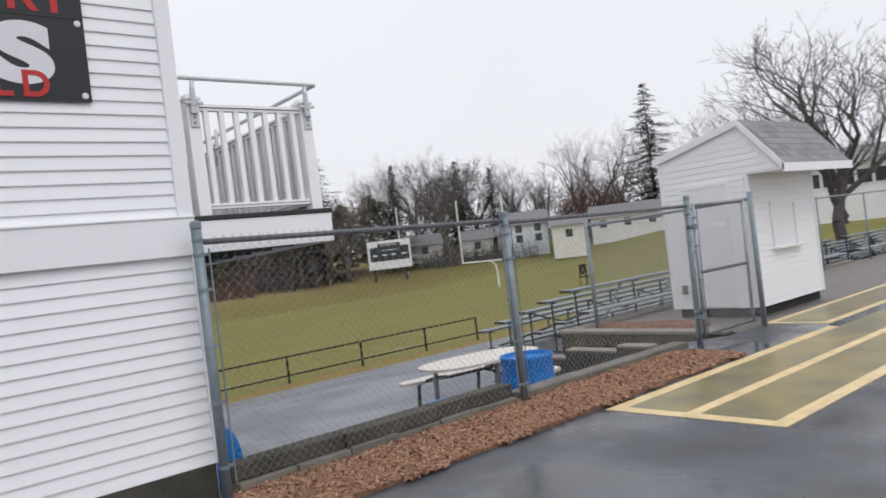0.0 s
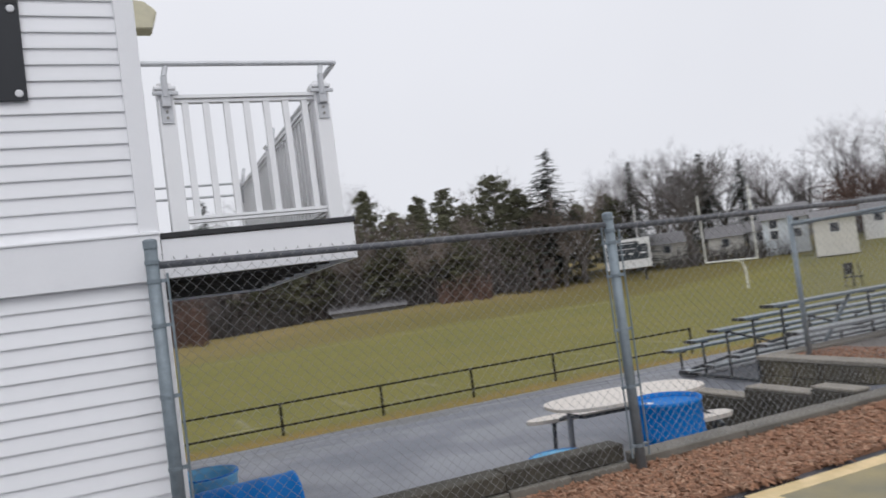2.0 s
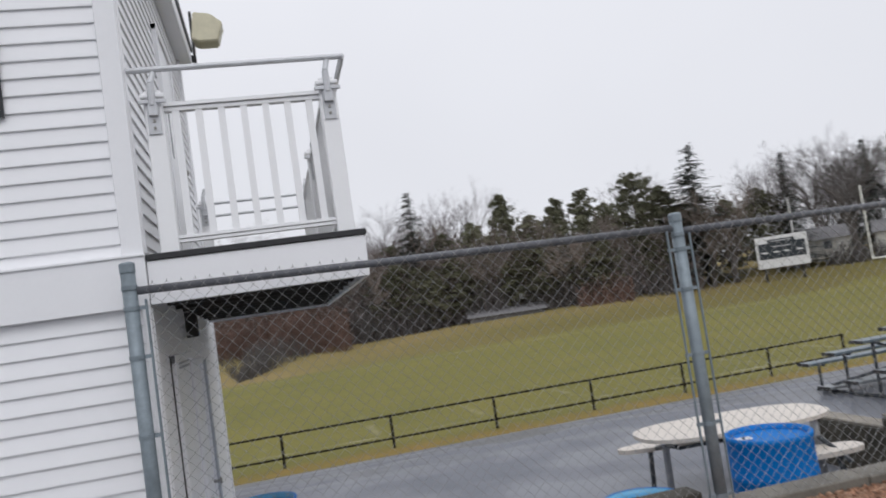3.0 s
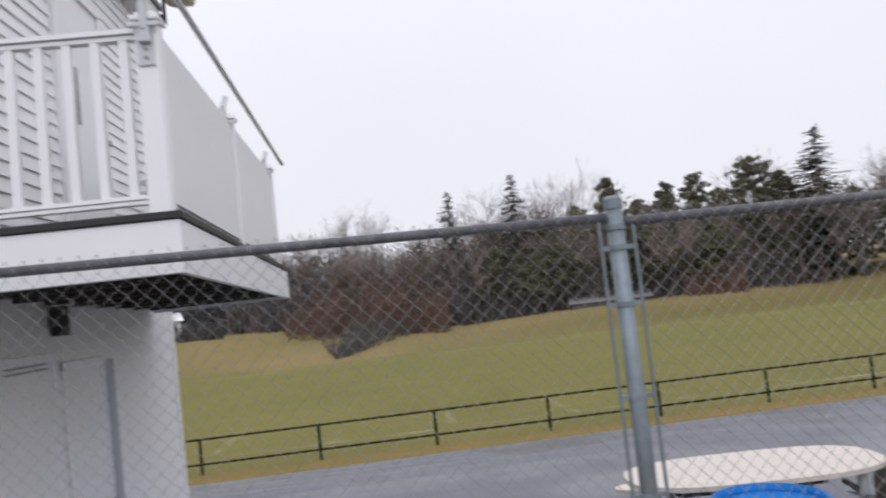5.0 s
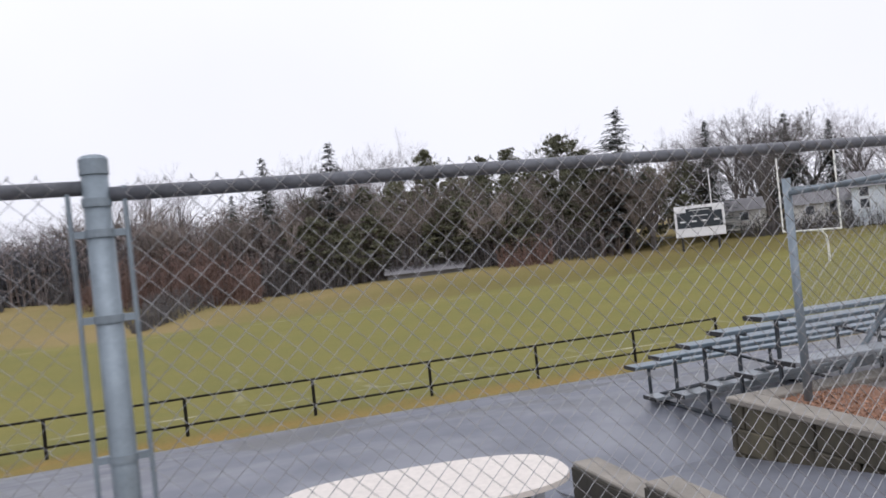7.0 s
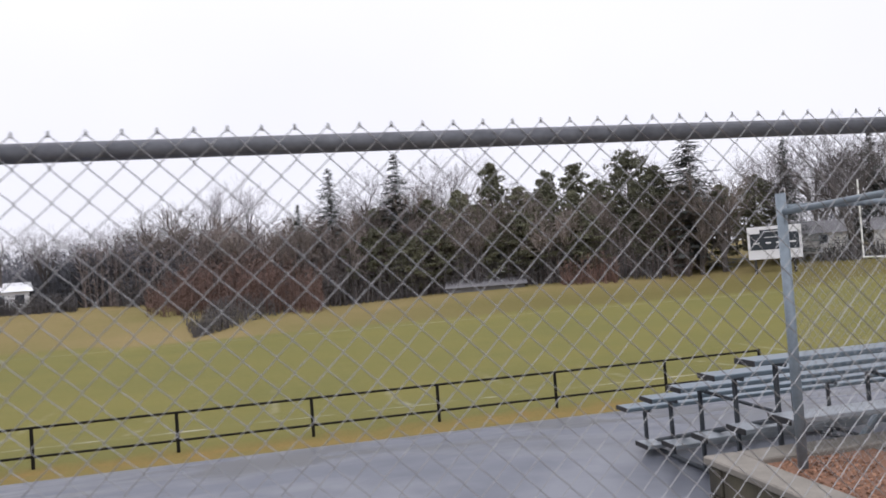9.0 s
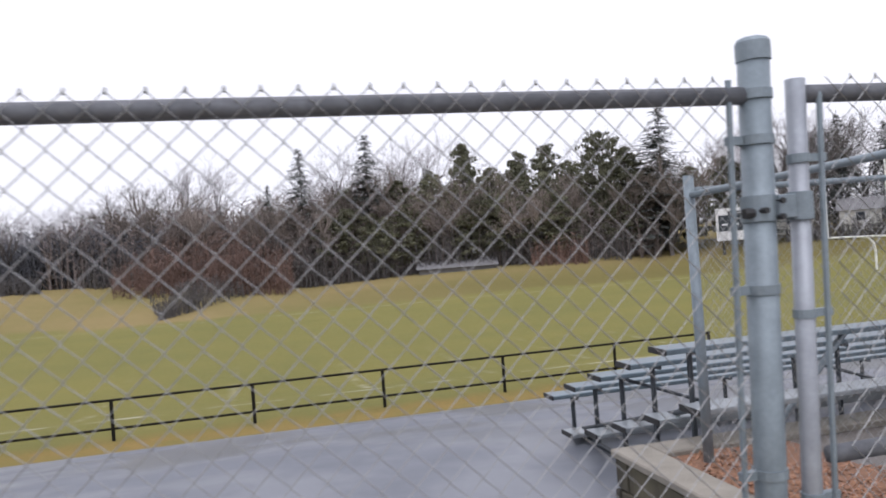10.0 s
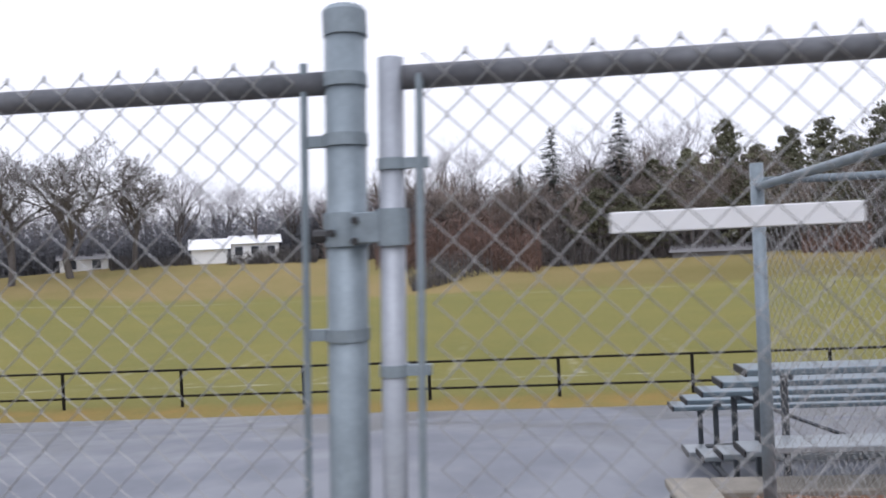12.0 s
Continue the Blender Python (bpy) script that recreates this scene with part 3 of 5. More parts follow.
def rail_run(a, b, n):
    a, b = Vector(a), Vector(b)
    d = (b - a).normalized()
    w = Vector((-d.y, d.x, 0))
    for z0, z1, hw in ((2.838, 2.858, 0.022), (2.864, 2.885, 0.034), (2.09, 2.108, 0.02), (2.112, 2.13, 0.026)):
        pts = [a + w * hw, b + w * hw, b - w * hw, a - w * hw]
        part("rail", extrude_outline(bmesh.new(), [(p.x, p.y) for p in pts], z0, z1), M["pvc"], balcony)
    for i in range(n):
        p = a.lerp(b, (i + 0.5) / n)
        part("baluster", extrude_outline(bmesh.new(), [(p.x + 0.019 * u, p.y + 0.019 * v) for u, v in ((-1, -1), (1, -1), (1, 1), (-1, 1))], 2.13, 2.838), M["pvc"], balcony)


rail_run((WALL_X + 0.19, RY0, 0), (RX - 0.05, RY0, 0), 7)
for ya, yb in ((RY0 + 0.05, (RY0 + RY1) / 2 - 0.05), ((RY0 + RY1) / 2 + 0.05, RY1 - 0.05)):
    rail_run((RX, ya, 0), (RX, yb, 0), 16)
for z in (2.925, 2.80):
    part("end_rail", T((WALL_X + 0.19, RY1, z), (RX - 0.05, RY1, z), 0.014, 8), M["white_pipe"], balcony)
part("solid_panel", B(RX + 0.028, RX + 0.036, RY0 + 0.05, RY1 - 0.05, 2.10, 2.86), M["sheet"], balcony, "white sheet fixed along the outer railing")
for a, b in (((WALL_X + 0.02, RY0 - 0.055, 3.072), (RX + 0.11, RY0 - 0.055, 3.072)), ((RX + 0.11, RY0 - 0.055, 3.072), (RX + 0.11, RY1 + 0.32, 3.025))):
    part("upper_pipe", T(a, b, 0.017, 10), M["white_pipe"], balcony, "thin pale pipe above the railing")

# banner on the south wall
banner = thing("banner", "black vinyl banner with white and red lettering on siding", "banner")
part("sheet", B(-0.6, 2.125, WALL_Y - 0.014, WALL_Y - 0.008, 2.845, 4.3), M["banner"], banner)
part("seam", B(-0.6, 2.124, WALL_Y - 0.017, WALL_Y - 0.0145, 3.40, 3.425), M["black_edge"], banner)


def lettering(parent, text, x, z, size, mat, y, width=1.0, bold=0.0, name="letter"):
    cu = bpy.data.curves.new(name, "FONT")
    cu.body, cu.size, cu.extrude, cu.offset = text, size, 0.001, bold
    cu.materials.append(mat)
    tmp = bpy.data.objects.new("tmp", cu)
    me = bpy.data.meshes.new_from_object(tmp)
    bpy.data.objects.remove(tmp)
    ob = new(name, me)
    ob.parent = parent
    ob.matrix_basis = pose(x, y, z, 90) @ Matrix.Diagonal((width, 1, 1, 1))
    return ob


BY = WALL_Y - 0.0165
lettering(banner, "S", 1.57, 2.985, 0.50, M["banner_white"], BY, 1.42, 0.03)
lettering(banner, "L", 1.535, 2.875, 0.235, M["banner_red"], BY - 0.003, 1.0, 0.006)
lettering(banner, "D", 1.70, 2.875, 0.235, M["banner_red"], BY - 0.003, 1.0, 0.006)
lettering(banner, "R", 1.66, 3.44, 0.34, M["banner_red"], BY, 0.9, 0.008)
lettering(banner, "T", 1.86, 3.44, 0.34, M["banner_red"], BY, 0.9, 0.008)
for gx, gz in ((2.085, 2.885), (2.085, 3.37)):
    bm = lathe(bmesh.new(), [(0.022, 0.0), (0.022, 0.004), (0.016, 0.008)], 14)
    bmesh.ops.transform(bm, matrix=pose(gx, WALL_Y - 0.015, gz, 90), verts=bm.verts)
    part("grommet", bm, M["sign_white"], banner, "pale banner fastener")


# ---------------------------------------------------------------- chain-link fence
def wires(p0, p1, z0, z1, r, pitch=0.0355, sides=4, fall=0.0):
    """Zigzag wires woven into diamonds between two points, with twisted tips above."""
    a, b = Vector((*p0, 0)), Vector((*p1, 0))
    length = (b - a).length
    d = (b - a) / length
    w = Vector((-d.y, d.x, 0))
    n = int(length / pitch)
    steps = int((z1 - z0) / pitch)
    z0 = z1 - steps * pitch
    offs = [(math.cos(2 * math.pi * k / sides), math.sin(2 * math.pi * k / sides)) for k in range(sides)]
    verts, faces = [], []
    for i in range(n):
        rings = []
        for s in range(steps + 1):
            side = (s + i) % 2
            off = 1.06 * pitch * side - 0.03 * pitch
            p = a + d * (i * pitch + off) + Vector((0, 0, z0 + s * pitch - fall * i / n)) + w * (0.0022 if side else -0.0022)
            p = p + d * (0.002 * noise.noise(Vector((i * 0.7, s * 0.9, z0)))) + w * (0.006 * noise.noise(Vector((i * 0.06, s * 0.09, 7.0))))
            base = len(verts)
            for u, v in offs:
                q = p + d * (u * r) + w * (v * r)
                verts.append((q.x, q.y, q.z))
            rings.append(base)
        for g, h in zip(rings, rings[1:]):
            for k in range(sides):
                m = (k + 1) % sides
                faces.append((g + k, g + m, h + m, h + k))
        if (steps + i) % 2 and sides > 3:
            # the twisted tip where two wires end
            rings = []
            for up, rr in ((-0.008, 0.6), (-0.001, 1.8), (0.004, 1.5), (0.008, 0.5)):
                rings.append(len(verts))
                lean = 0.003 * noise.noise(Vector((i * 3.1, up * 40, 2.0)))
                verts += [(p.x + u * r * rr + lean, p.y + v * r * rr, p.z + up) for u, v in offs]
            for g, h in zip(rings, rings[1:]):
                faces += [(g + k, g + (k + 1) % sides, h + (k + 1) % sides, h + k) for k in range(sides)]
    return verts, faces


def fabric(parent, p0, p1, z0, z1, r=0.0018, sides=4, pitch=0.0355, fall=0.0, label="diamond-woven galvanised wire fabric"):
    verts, faces = wires(p0, p1, z0, z1, r, pitch, sides, fall)
    me = bpy.data.meshes.new("chain_link_fabric")
    me.from_pydata(verts, [], faces)
    me.materials.append(M["wire"])
    ob = new("chain_link_fabric", me)
    ob.parent = parent
    tagged(ob, label, kind="stuff")
    return ob


fence = thing("chain_link_fence", "six-foot galvanised chain-link fence with pipe rails", "fence")
PX = {"one": 2.665, "two": 5.764, "gate": 9.061}
R_TERM, R_RAIL = 0.0365, 0.021


def band(parent, x, y, z, sides_, mat="steel"):
    """A tension band round a post that holds a tension bar on the given sides."""
    bm = lathe(bmesh.new(), [(R_TERM + 0.0005, z - 0.011), (R_TERM + 0.004, z - 0.011), (R_TERM + 0.004, z + 0.011), (R_TERM + 0.0005, z + 0.011)], 18, (x, y))
    for side in sides_:
        box(bm, *sorted((x + side * R_TERM, x + side * (R_TERM + 0.042))), y - 0.009, y + 0.009, z - 0.010, z + 0.010)
    part("band", bm, M["steel"], parent)


def terminal_post(x, y, z1, sides_=(-1, 1), band_z=(), lean=0.0):
    """A stout post with its cap, tension bars and bands; x is its place at the top."""
    def at(z):
        return x - lean * (z1 - z)

    p = part("post", T((at(-0.1), y, -0.1), (x, y, z1 - 0.03), R_TERM, 20), M["steel"], fence, "stout galvanised terminal post", True)
    part("cap", lathe(bmesh.new(), [(R_TERM + 0.003, z1 - 0.055), (R_TERM + 0.003, z1 - 0.012), (R_TERM - 0.002, z1 - 0.004), (R_TERM - 0.012, z1)], 20, (x, y)), M["steel"], p)
    for s in sides_:
        o = s * (R_TERM + 0.037)
        part("tension_bar", T((at(0.12) + o, y - 0.008, 0.12), (at(1.8) + o, y - 0.008, 1.79), 0.0075, 6), M["steel"], fence)
    for z in band_z:
        band(p, at(z), y, z, sides_)
    part("rail_end_band", lathe(bmesh.new(), [(R_TERM + 0.0005, z1 - 0.145), (R_TERM + 0.004, z1 - 0.145), (R_TERM + 0.004, z1 - 0.122), (R_TERM + 0.0005, z1 - 0.122)], 18, (at(z1 - 0.13), y)), M["steel"], p)
    return p


LEAN = 0.036
terminal_post(PX["one"], FENCE_Y, 1.99, (1,), band_z=(0.25, 0.7, 1.1, 1.5, 1.75))
terminal_post(PX["two"], FENCE_Y, 1.88, band_z=(0.2, 0.62, 1.03, 1.42, 1.66))
terminal_post(PX["gate"], FENCE_Y, 1.89, (-1,), band_z=(0.45, 0.88, 1.305, 1.651), lean=LEAN)
for a, b, za, zb in (("one", "two", 1.838, 1.79), ("two", "gate", 1.768, 1.755)):
    part("top_rail", T((PX[a] + R_TERM, FENCE_Y, za), (PX[b] - R_TERM, FENCE_Y, zb), R_RAIL, 14), M["steel_dark"], fence, smooth=True)
    fabric(fence, (PX[a] + 0.08, FENCE_Y - 0.026), (PX[b] - 0.075, FENCE_Y - 0.026), 0.10, za + 0.034, 0.0014 if a == "one" else 0.0018, fall=za - zb)

# gate
gate = thing("gate", "galvanised chain-link walk gate hung on a terminal post", "gate")
GX0, GX1, GT = 9.145, 10.40, 1.772
for x in (GX0, GX1):
    part("upright", T((x - LEAN * 1.68, FENCE_Y - 0.03, 0.10), (x, FENCE_Y - 0.03, GT + 0.012), 0.0225, 14), M["gate_pipe"], gate, smooth=True)
for z in (GT - 0.022, 0.91, 0.13):
    part("crossbar", T((GX0 + 0.02, FENCE_Y - 0.03, z), (GX1 - 0.02, FENCE_Y - 0.03, z), 0.021, 14), M["steel_dark"], gate, smooth=True)
fabric(gate, (GX0 + 0.06, FENCE_Y - 0.056), (GX1 - 0.05, FENCE_Y - 0.056), 0.13, GT + 0.012)
part("tension_bar", T((GX0 - 0.011, FENCE_Y - 0.045, 0.14), (GX0 + 0.05, FENCE_Y - 0.045, GT - 0.02), 0.0075, 6), M["steel"], gate)
for z in (0.4, 0.82, 1.243, 1.601):
    gx = GX0 - LEAN * (GT - z)
    bm = lathe(bmesh.new(), [(0.0228, z - 0.010), (0.0262, z - 0.010), (0.0262, z + 0.010), (0.0228, z + 0.010)], 16, (gx, FENCE_Y - 0.03))
    box(bm, gx + 0.02, gx + 0.066, FENCE_Y - 0.044, FENCE_Y - 0.026, z - 0.009, z + 0.009)
    part("band", bm, M["steel"], gate)
for z in (0.35, 1.492):
    gx, hx = GX0 - LEAN * (GT - z), PX["gate"] - LEAN * (1.89 - z)
    bm = lathe(bmesh.new(), [(R_TERM + 0.001, z - 0.030), (R_TERM + 0.005, z - 0.030), (R_TERM + 0.005, z + 0.030), (R_TERM + 0.001, z + 0.030)], 18, (hx, FENCE_Y))
    lathe(bm, [(0.0228, z - 0.032), (0.029, z - 0.032), (0.029, z + 0.032), (0.0228, z + 0.032)], 16, (gx, FENCE_Y - 0.03))
    box(bm, hx + 0.02, gx - 0.01, FENCE_Y - 0.048, FENCE_Y - 0.030, z - 0.026, z + 0.028, 0.002)
    h = part("hinge", bm, M["steel"], gate, "bolted galvanised gate hinge")
    for bx, bz in ((hx - 0.018, -0.006), (hx + 0.026, 0.014), (hx + 0.024, -0.022)):
        part("bolt", T((bx, FENCE_Y - 0.056, z + bz), (bx, FENCE_Y - 0.03, z + bz), 0.007, 6), M["black_edge"], h)
    part("pintle", T((hx - 0.055, FENCE_Y - 0.02, z - 0.01), (hx - 0.03, FENCE_Y - 0.02, z - 0.01), 0.012, 8), M["black_edge"], h)
slat = part("sign_strip", B(9.51, 9.93, FENCE_Y - 0.012, FENCE_Y - 0.002, 1.462, 1.499, 0.002), M["sign_white"], gate, "narrow white strip fixed behind the gate wire")

# side fence down to the terrace corner and along its back
side_fence = thing("chain_link_fence", "galvanised chain-link fence round the booth terrace", "fence")
TX, TY = 10.63, 8.144
for x, y, z1, r in ((10.70, FENCE_Y, 1.87, 0.0365), (TX, TY, 1.795, 0.034)):
    part("post", T((x, y, -0.3), (x, y, z1), r, 16), M["steel"], side_fence, smooth=True)
part("top_rail", T((10.70, FENCE_Y + 0.03, 1.77), (TX, TY - 0.03, 1.67), R_RAIL, 12), M["steel"], side_fence, smooth=True)
part("top_rail", T((TX, TY, 1.70), (28.0, TY, 1.75), R_RAIL, 10), M["steel"], side_fence, smooth=True)
for i in range(1, 6):
    part("post", T((TX + 3.0 * i, TY, -0.1), (TX + 3.0 * i, TY, 1.76), 0.024, 12), M["steel"], side_fence, smooth=True)
for dy in (0.0, 0.03):
    fabric(side_fence, (10.44, FENCE_Y + dy), (10.67, FENCE_Y + dy), 0.05, 1.80, 0.0012, sides=3, pitch=0.03)
fabric(side_fence, (10.69, FENCE_Y + 0.06), (TX, TY - 0.06), -0.02, 1.72, 0.0011, sides=3)
fabric(side_fence, (TX + 0.05, TY), (19.6, TY), -0.02, 1.72, 0.0011, sides=3)

# ---------------------------------------------------------------- kerbs, walls, mulch
def blocks(name, label, x0, x1, y0, y1, z0, z1, n, mat, jit=0.01):
    t = thing(name, label, "kerb", kind="structure")
    for i in range(n):
        a, b = x0 + (x1 - x0) * i / n, x0 + (x1 - x0) * (i + 1) / n
        j = [random.uniform(-jit, jit) for _ in range(3)]
        part("block", B(a + 0.004, b - 0.004, y0 + j[0], y1 + j[1], z0, z1 + j[2] * 0.6, 0.008), mat, t)
    return t


dark_kerb = blocks("kerb", "dark weathered concrete beam under the fence", 2.75, 5.70, 5.40, 5.60, 0.09, 0.21, 3, M["concrete_dark"], 0.02)
blocks("kerb", "broken low concrete blocks at the edge of the mulch", 2.78, 5.70, 5.36, 5.62, -0.7, 0.085, 6, M["concrete"], 0.02)
blocks("kerb", "pale concrete kerb under the fence beside the mulch", 5.83, 8.85, 5.385, 5.60, -0.7, 0.09, 3, M["concrete"])
mulch = part("mulch_bed", B(2.72, 8.55, 4.50, 5.41, -0.05, 0.03), M["mulch"])
tagged(mulch, "bed of reddish-brown wood mulch along the fence", "mulch", kind="structure")



def chips(name, label, mat, x0, x1, y0, y1, z, n, seed, edge=0.0):
    """Loose wood chips strewn over a bed, thinning out over its edge."""
    rnd = random.Random(seed)
    verts, faces = [], []
    for i in range(n):
        x, y = rnd.uniform(x0, x1), rnd.uniform(y0, y1)
        if y < y0 + edge and noise.noise(Vector((x * 2.2, y * 2.2, 1))) < 0.05:
            continue
        L, w, h = rnd.uniform(0.012, 0.034), rnd.uniform(0.006, 0.015), rnd.uniform(0.003, 0.008)
        if x > x1 - 0.45 and (x - x1 + 0.45) ** 2 / 0.2 + (y - (y0 + y1) / 2) ** 2 / 0.3 > 1:
            continue
        e = Euler((rnd.gauss(0, 0.45), rnd.gauss(0, 0.45), rnd.uniform(0, 6.283))).to_matrix()
        zc = z + rnd.uniform(0.0, 0.02) + 0.012 * noise.noise(Vector((x * 3, y * 3, 4)))
        k = len(verts)
        for a, c, d in ((-L, -w, 0), (L * 0.8, -w * 0.8, 0), (L, w * 0.7, 0), (-L * 0.7, w, 0), (-L * 0.8, -w * 0.6, h), (L * 0.7, -w * 0.4, h), (L * 0.7, w * 0.5, h), (-L * 0.6, w * 0.7, h)):
            p = e @ Vector((a, c, d))
            verts.append((x + p.x, y + p.y, zc + p.z))
        faces += [(k + 4, k + 5, k + 6, k + 7), (k, k + 1, k + 5, k + 4), (k + 1, k + 2, k + 6, k + 5), (k + 2, k + 3, k + 7, k + 6), (k + 3, k, k + 4, k + 7)]
    me = bpy.data.meshes.new(name)
    me.from_pydata(verts, [], faces)
    me.materials.append(mat)
    return tagged(new(name, me), label, "mulch", kind="stuff")


chips("wood_chips", "loose reddish wood chips on the mulch bed", M["chip"], 2.7, 8.62, 4.43, 5.42, 0.02, 13000, 31, 0.06)
chips("wood_chips", "loose pale wood chips on the mulch bed", M["chip_pale"], 2.7, 8.6, 4.43, 5.40, 0.025, 3200, 32, 0.06)
chips("wood_chips", "reddish wood chips on the terrace bed", M["chip"], TER_X + 0.27, 11.5, 6.3, TER_Y - 0.27, -0.045, 2200, 33)

terrace = thing("terrace_wall", "low weathered concrete retaining wall round the terrace", "retaining wall", kind="structure")
part("coping", B(TER_X, TER_X + 0.26, 5.64, TER_Y, -0.055, 0.0, 0.01), M["concrete_pale"], terrace)
part("coping", B(TER_X + 0.262, 22, TER_Y - 0.26, TER_Y, -0.055, 0.0, 0.01), M["concrete_pale"], terrace)
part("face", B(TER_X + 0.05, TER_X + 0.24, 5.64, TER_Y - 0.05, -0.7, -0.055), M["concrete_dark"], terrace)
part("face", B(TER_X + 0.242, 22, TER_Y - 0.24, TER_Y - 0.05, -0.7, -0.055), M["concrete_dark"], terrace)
brnd = random.Random(77)
for row, (za, zb) in enumerate(((-0.68, -0.475), (-0.465, -0.265), (-0.255, -0.062))):
    y = 5.64 + 0.2 * (row % 2)
    while y < TER_Y - 0.06:
        w = min(0.42 * brnd.uniform(0.85, 1.15), TER_Y - 0.02 - y)
        o = brnd.uniform(-0.012, 0.012)
        part("block", B(TER_X + 0.02 + o, TER_X + 0.049, y + 0.005, y + w - 0.005, za, zb, 0.007), M["stained"], terrace)
        y += w
    x = TER_X + 0.05 + 0.2 * (row % 2)
    while x < 16:
        w = 0.42 * brnd.uniform(0.85, 1.15)
        part("block", B(x + 0.005, x + w - 0.005, TER_Y - 0.049, TER_Y - 0.02 + brnd.uniform(-0.012, 0.012), za, zb, 0.007), M["stained"], terrace)
        x += w
tagged(part("mulch_bed", B(TER_X + 0.262, 11.35, 6.6, TER_Y - 0.262, -0.049, -0.035), M["mulch"]), "mulch on the terrace", "mulch", kind="structure")

stepped = thing("stepped_wall", "stepped concrete cheek wall with pale coping slabs", "retaining wall", kind="structure")
for y0, y1, z in ((5.64, 6.112, 0.11), (6.114, 6.962, 0.04), (6.964, 7.92, -0.07)):
    # Dark face, pale top slab: the fall of light is put into the colours.
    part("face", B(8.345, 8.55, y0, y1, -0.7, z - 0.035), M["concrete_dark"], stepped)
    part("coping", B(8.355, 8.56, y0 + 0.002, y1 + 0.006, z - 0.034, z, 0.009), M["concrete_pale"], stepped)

# painted bays on the lot
paint = thing("road_marking", "worn yellow painted parking lines on wet asphalt", "road marking", kind="structure")
for x0, x1, y0, y1 in ((5.83, 10.6, 4.28, 4.42), (5.83, 5.97, 2.80, 4.28), (5.97, 14.0, 2.80, 2.94), (5.97, 14.0, 3.58, 3.70), (10.85, 10.97, 4.62, 5.42), (10.85, 19.0, 4.50, 4.62), (10.97, 19.0, 5.30, 5.40)):
    part("line", B(x0, x1, y0, y1, 0.001, 0.004), M["yellow"], paint)
for y0, y1 in ((2.94, 3.58), (3.70, 4.28)):
    part("worn_fill", B(5.97, 14.0, y0, y1, 0.0005, 0.003), M["faded_yellow"], paint)
part("worn_fill", B(10.97, 19.0, 4.62, 5.30, 0.0005, 0.003), M["faded_yellow"], paint)

# ---------------------------------------------------------------- ticket booth
booth = thing("ticket_booth", "small white-sided ticket booth with grey shingle roof", "booth")
KX0, KX1, KY0, KY1 = 11.80, 14.12, 5.87, 7.42
part("body", B(KX0 + 0.02, KX1 - 0.02, KY0 + 0.02, KY1 - 0.02, 0.10, 2.2), M["trim"], booth)
part("skid", B(KX0 + 0.1, KX1 - 0.05, KY0 + 0.08, KY1 - 0.08, -0.05, 0.10), M["dark_gap"], booth)
bm = extrude_outline(bmesh.new(), [(KY0 + 0.02, 2.2), (KY1 - 0.02, 2.2), (KY1 - 0.02, 2.56), (5.95, 2.94), (5.35, 2.22), (5.35, 2.2)], KX0 + 0.02, KX1 - 0.02)
bmesh.ops.transform(bm, matrix=Matrix(((0, 0, 1, 0), (1, 0, 0, 0), (0, 1, 0, 0), (0, 0, 0, 1))), verts=bm.verts)
part("gable", bm, M["trim"], booth)
siding(booth, "-y", KY0 + 0.08, KY1 - 0.06, KX0 + 0.02, 0.10, 2.2, holes=[(6.22, 6.98, 0.0, 2.10)], proud=0.009)
siding(booth, "x", KX0 + 0.06, KX1 - 0.06, KY0 + 0.02, 0.10, 2.18, holes=[(12.44, 13.28, 0.97, 1.70)], proud=0.009)
for x in (KX0, KX1 - 0.06):
    part("corner_board", B(x, x + 0.06, KY0, KY0 + 0.06, 0.10, 2.2), M["trim"], booth)
part("corner_board", B(KX0, KX0 + 0.06, KY1 - 0.06, KY1, 0.10, 2.55), M["trim"], booth)
bd = part("door", B(KX0 - 0.005, KX0 + 0.03, 6.24, 6.96, 0.12, 2.06, 0.004), M["door"], booth)
part("handle", T((KX0 - 0.05, 6.90, 1.05), (KX0, 6.90, 1.05), 0.025, 10), M["brass"], bd)
for y0, y1, z0, z1 in ((6.20, 6.25, 0.1, 2.12), (6.95, 7.0, 0.1, 2.12), (6.25, 6.95, 2.06, 2.12)):
    part("casing", B(KX0 - 0.012, KX0 + 0.02, y0, y1, z0, z1), M["trim"], booth)
part("shutter", B(12.48, 13.24, KY0 + 0.005, KY0 + 0.03, 1.02, 1.66), M["door"], booth)
for x0, x1, z0, z1 in ((12.42, 12.48, 0.99, 1.72), (13.24, 13.30, 0.99, 1.72), (12.48, 13.24, 1.66, 1.72)):
    part("casing", B(x0, x1, KY0 - 0.02, KY0 + 0.02, z0, z1), M["trim"], booth)
part("sill", B(12.36, 13.36, KY0 - 0.10, KY0 + 0.02, 0.95, 0.99, 0.005), M["trim"], booth)
part("outlet_box", B(KX0 - 0.03, KX0 + 0.0, 7.12, 7.2, 0.35, 0.5), M["brass"], booth)
